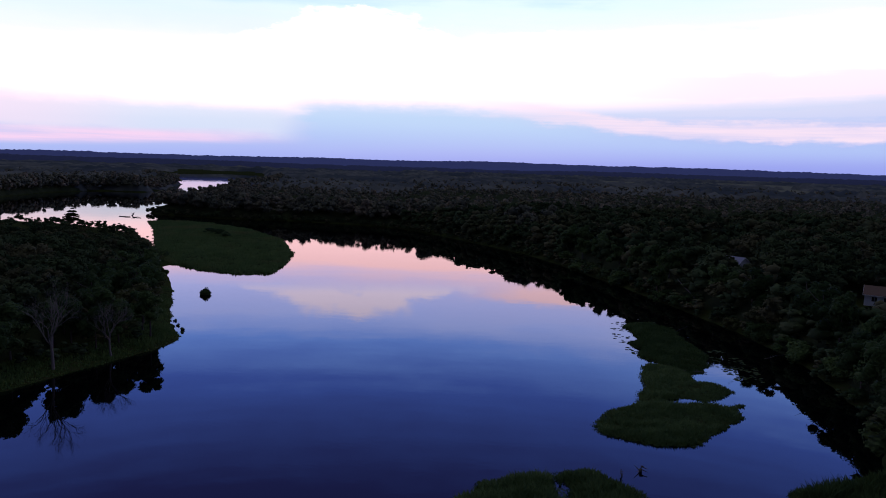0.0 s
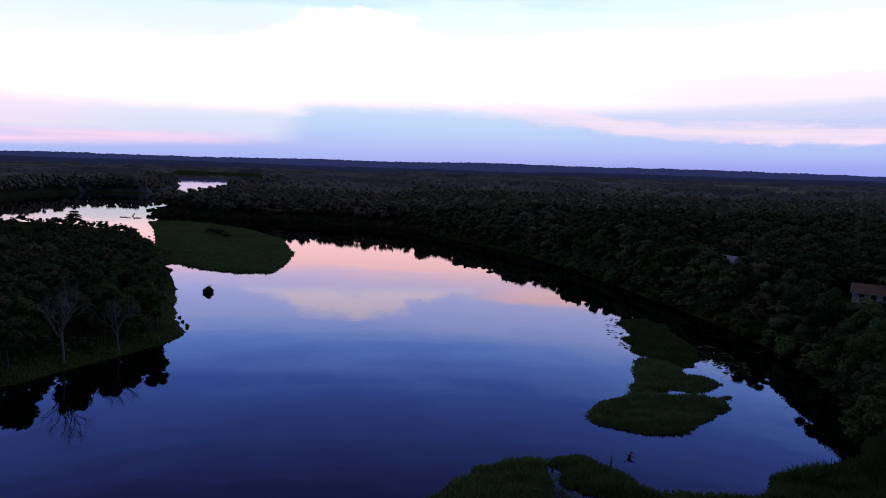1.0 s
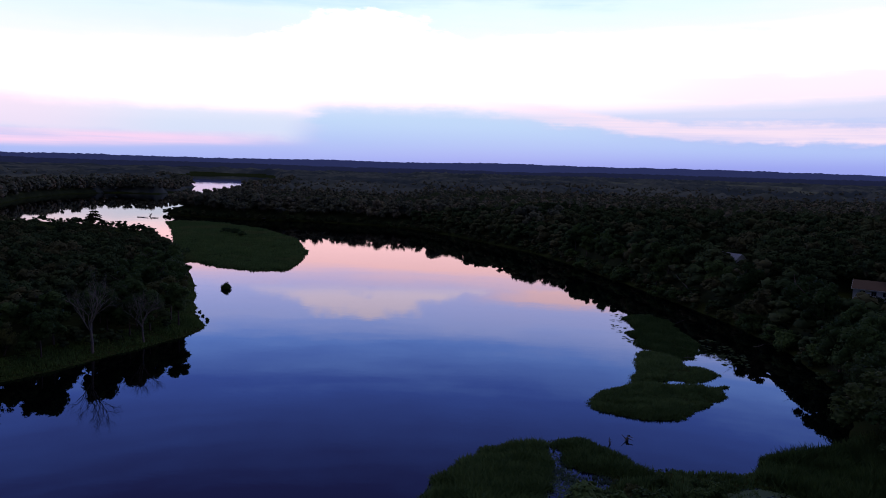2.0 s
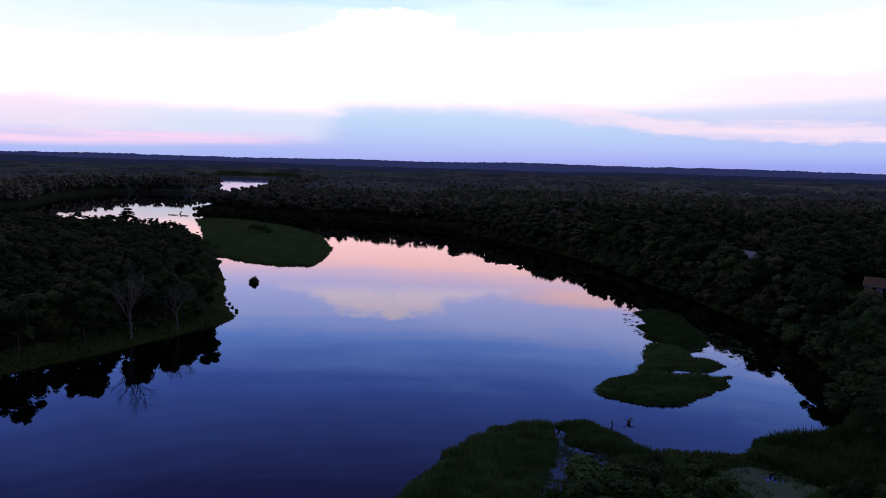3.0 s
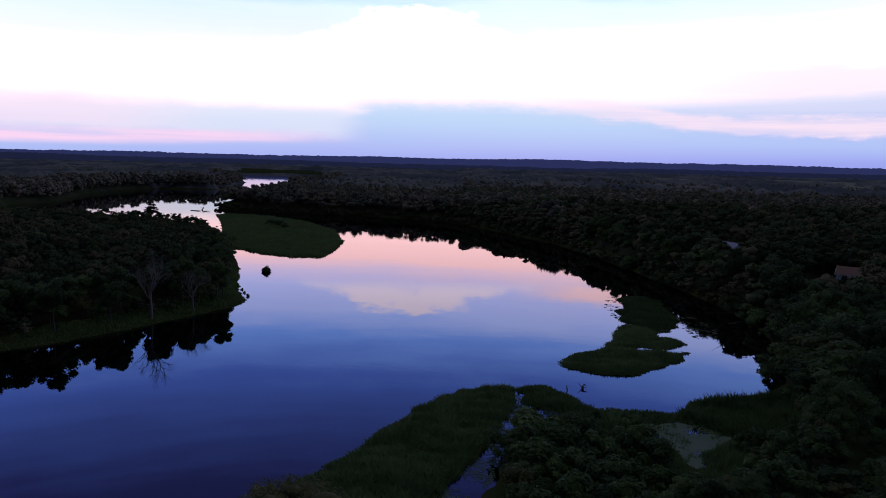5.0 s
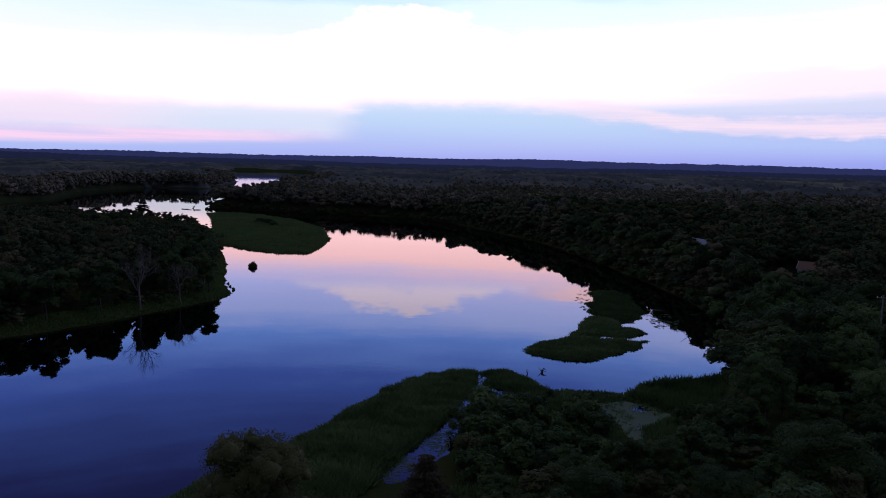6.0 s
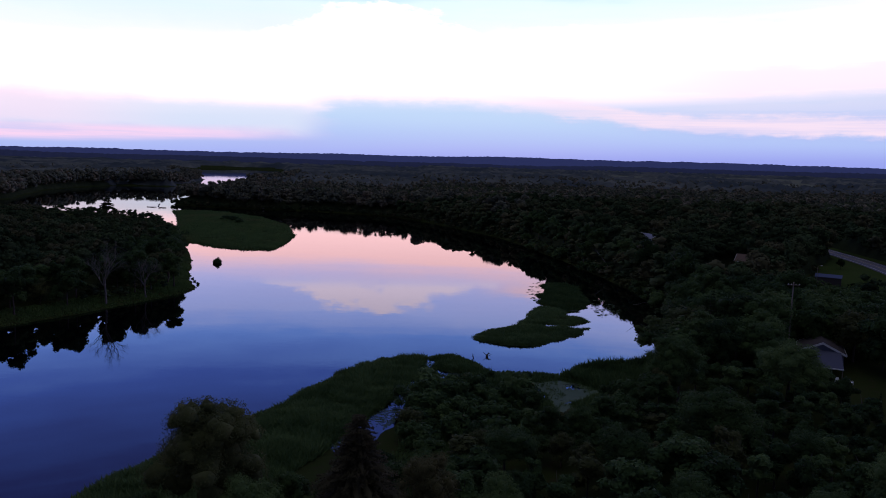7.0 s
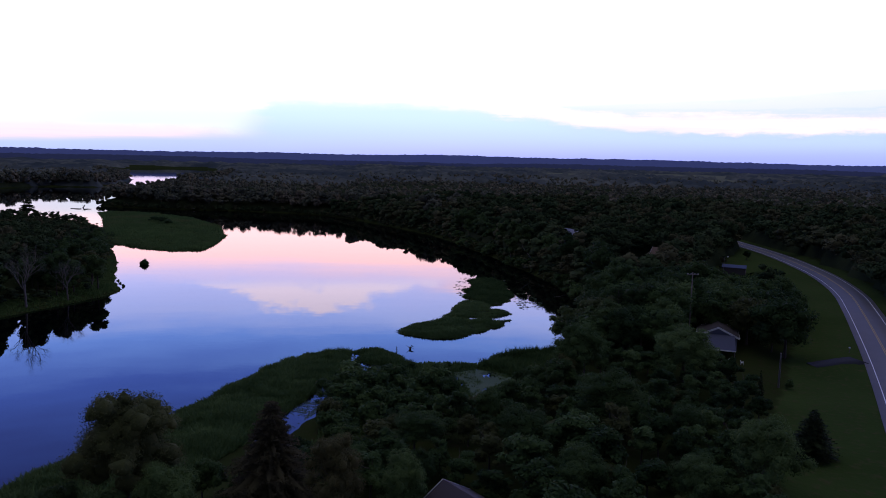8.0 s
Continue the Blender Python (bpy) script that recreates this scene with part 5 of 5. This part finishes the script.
def shed(x, y, turn):
    e = new("shed")
    e.matrix_basis = pose(x, y, gz(x, y), 0, 0, turn)
    tagged(e, "low shed with a bluish metal roof on the grass", "shed")
    for sx in (-1, 1):
        bm = bmesh.new()
        slab(bm, [(0, -4, 3.1), (sx * 2.8, -4, 2.3), (sx * 2.8, 4, 2.3), (0, 4, 3.1)][:: 1 if sx < 0 else -1], 0.06)
        bmesh.ops.recalc_face_normals(bm, faces=bm.faces[:])
        part("roof", bm, MAT_BLUEROOF, e)
    for q in ((-2.6, -3.8, -2.5, 3.8), (2.5, -3.8, 2.6, 3.8), (-2.5, -3.8, 2.5, -3.7), (-2.5, 3.7, 2.5, 3.8)):
        bm = bmesh.new()
        box(bm, q[0], q[1], -0.6, q[2], q[3], 2.28)
        part("wall", bm, MAT_BROWNWALL, e)


MAT_BLUEROOF = plain("blue_metal_roof", (0.05, 0.065, 0.13), 0.7, 0.0, vary=0.1)
shed(136, 181, 65)


def utility_pole(x, y, top, label, arm=True, r=0.16):
    z = gz(x, y)
    e = new("utility_pole")
    e.matrix_basis = pose(x, y, z)
    tagged(e, label, "pole")
    h = top - z
    put_under("shaft", mesh_of("shaft", *tube([(0, 0, -0.8), (0, 0, h * 0.5), (0, 0, h)], [r, r * 0.85, r * 0.7], 10), MAT_POLE if arm else MAT_DEADWOOD, True), e)
    bm = bmesh.new()
    box(bm, -r * 0.7, -r * 0.7, h, r * 0.7, r * 0.7, h + 0.04)
    part("cap", bm, MAT_POLE, e)
    if arm:
        bm = bmesh.new()
        box(bm, -1.3, -0.06 - r, h - 0.55, 1.3, 0.06 - r, h - 0.4)
        part("crossarm", bm, MAT_POLE, e)
        for k in (-1.15, -0.45, 0.45, 1.15):
            put_under("insulator", mesh_of("insulator", *tube([(k, -r, h - 0.4), (k, -r, h - 0.28), (k, -r, h - 0.2)], [0.05, 0.07, 0.03], 8), MAT_WHITE, True), e)
    return e


utility_pole(89.6, 93.5, 19.3, "tall weathered wooden power pole among the trees")
utility_pole(95.2, 61, gz(95.2, 61) + 6.6, "short pale weathered pole on the lawn", False, 0.18)
place_shrub(97.0, 60.4, 1.9, 1, "pale tufted shrub beside a short pole", 0.6)


def street_lamp(x, y, h):
    e = new("street_lamp")
    e.matrix_basis = pose(x, y, gz(x, y))
    tagged(e, "grey yard lamp on a slim post by the shed", "lamp")
    put_under("post", mesh_of("post", *tube([(0, 0, -0.4), (0, 0, h), (0.3, 0, h + 0.35), (0.9, 0, h + 0.45)], [0.09, 0.07, 0.05, 0.04], 8), MAT_POLE, True), e)
    put_under("head", mesh_of("head", *tube([(0.8, 0, h + 0.42), (0.95, 0, h + 0.45), (1.35, 0, h + 0.42), (1.45, 0, h + 0.38)], [0.05, 0.16, 0.18, 0.06], 8), MAT_WHITE, True), e, "pale lamp head")


street_lamp(131, 178, 6.0)


# ---------------- road ----------------
def ribbon(pts, off0, off1, lift):
    """A strip beside the line pts, between two sideways offsets, with a little depth."""
    p = np.array(pts)
    t = unit(np.gradient(p[:, :2], axis=0))
    s = np.stack([t[:, 1], -t[:, 0]], -1)
    a, b = p.copy(), p.copy()
    a[:, :2] += s * off0
    b[:, :2] += s * off1
    a[:, 2] += lift
    b[:, 2] += lift
    al, bl = a - (0, 0, 0.2), b - (0, 0, 0.2)
    v = np.concatenate([al, a, b, bl])
    n = len(p)
    fs = []
    for k in range(3):
        i = np.arange(n - 1) + k * n
        fs.append(np.stack([i, i + n, i + n + 1, i + 1], -1))
    return v, np.concatenate(fs)[:, ::-1]


FINE = spline(ROAD_LINE, 2.0)
road = put_under("road", mesh_of("road", *ribbon(FINE, -5.0, 5.0, 0.0), MAT_ROAD))
tagged(road, "two-lane asphalt country road with white edge lines", "road", kind="structure")
for off in (-3.75, 3.65):
    put_under("edge_line", mesh_of("edge_line", *ribbon(FINE, off, off + 0.16, 0.008), MAT_PAINT_W), road, "white edge line")
for off in (-0.22, 0.10):
    put_under("centre_line", mesh_of("centre_line", *ribbon(FINE, off, off + 0.12, 0.008), MAT_PAINT_Y), road, "faded yellow centre line")
MAT_DRIVE = plain("dark_asphalt", (0.035, 0.036, 0.042), 0.95, scale=2.0, gloss=0.05)
drive = [(x, y, float(z) + 0.03) for x, y, z in ((119.6, 77.0, 3.93), (116, 76.2, gz(116, 76.2)), (109.5, 75.4, gz(109.5, 75.4)))]
tagged(put_under("driveway", mesh_of("driveway", *ribbon(spline(drive, 1.5), -2.6, 2.6, 0.05), MAT_DRIVE)), "dark asphalt driveway from the road to a house", "driveway", kind="structure")


def mailbox(x, y):
    e = new("mailbox")
    e.matrix_basis = pose(x, y, gz(x, y))
    tagged(e, "pale mailbox on a short post by the road", "mailbox")
    bm = bmesh.new()
    box(bm, -0.05, -0.05, -0.4, 0.05, 0.05, 1.0)
    part("post", bm, MAT_POLE, e)
    bm = bmesh.new()
    box(bm, -0.12, -0.28, 1.0, 0.12, 0.28, 1.26)
    part("box", bevelled(bm, 0.06), MAT_WHITE, e)


mailbox(121.3, 83.5)


def rowing_boat(x, y, turn):
    e = new("boat")
    e.matrix_basis = pose(x, y, max(gz(x, y), 0.0) + 0.1, 0, 0, turn)
    tagged(e, "small white boat drawn up on the far shore", "boat")
    bm = bmesh.new()
    rings = []
    for u in np.linspace(-1, 1, 9):
        wd = 0.85 * (1 - abs(u) ** 2.6) + 0.04
        zk = 0.15 * u * u
        rings.append([bm.verts.new((u * 2.6, s * wd * k, zk + h)) for s, k, h in ((-1, 1, 0.75), (-1, 0.75, 0.2), (1, 0.75, 0.2), (1, 1, 0.75))])
    for a, b in zip(rings, rings[1:]):
        for i in range(3):
            bm.faces.new((a[i], b[i], b[i + 1], a[i + 1]))
    bm.faces.new(rings[0])
    bm.faces.new(rings[-1][::-1])
    bmesh.ops.solidify(bm, geom=bm.faces[:], thickness=0.06)
    part("hull", bm, MAT_WHITE, e)
    for k in (-0.9, 0.7):
        bm = bmesh.new()
        box(bm, k, -0.78, 0.55, k + 0.28, 0.78, 0.6)
        part("seat", bm, MAT_POLE, e)


rowing_boat(-174, 511, 70)


# ---------------- garden ----------------
def garden_chair(x, y, turn):
    e = new("garden_chair")
    e.matrix_basis = pose(x, y, gz(x, y), 0, 0, turn)
    tagged(e, "white plastic garden chair on the grass by the porch", "chair", "chairs by the porch")
    bm = bmesh.new()
    box(bm, -0.27, -0.26, 0.40, 0.27, 0.26, 0.44)
    part("seat", bevelled(bm, 0.012), MAT_WHITE, e)
    bm = bmesh.new()
    slab(bm, [(-0.27, 0.24, 0.46), (0.27, 0.24, 0.46), (0.25, 0.38, 0.95), (-0.25, 0.38, 0.95)], 0.03)
    bmesh.ops.recalc_face_normals(bm, faces=bm.faces[:])
    part("backrest", bm, MAT_WHITE, e)
    for sx in (-1, 1):
        bm = bmesh.new()
        box(bm, sx * 0.3 - 0.03, -0.24, 0.62, sx * 0.3 + 0.03, 0.28, 0.66)
        part("armrest", bm, MAT_WHITE, e)
        for sy in (-0.24, 0.24):
            put_under("leg", mesh_of("leg", *tube([(sx * 0.27, sy, -0.03), (sx * 0.25, sy * 0.95, 0.40)], [0.028, 0.022], 6), MAT_WHITE, True), e)


for x, y, turn in ((90.6, 77.5, 20), (92.2, 76.4, -35), (94.6, 75.6, 60)):
    garden_chair(x, y, turn)
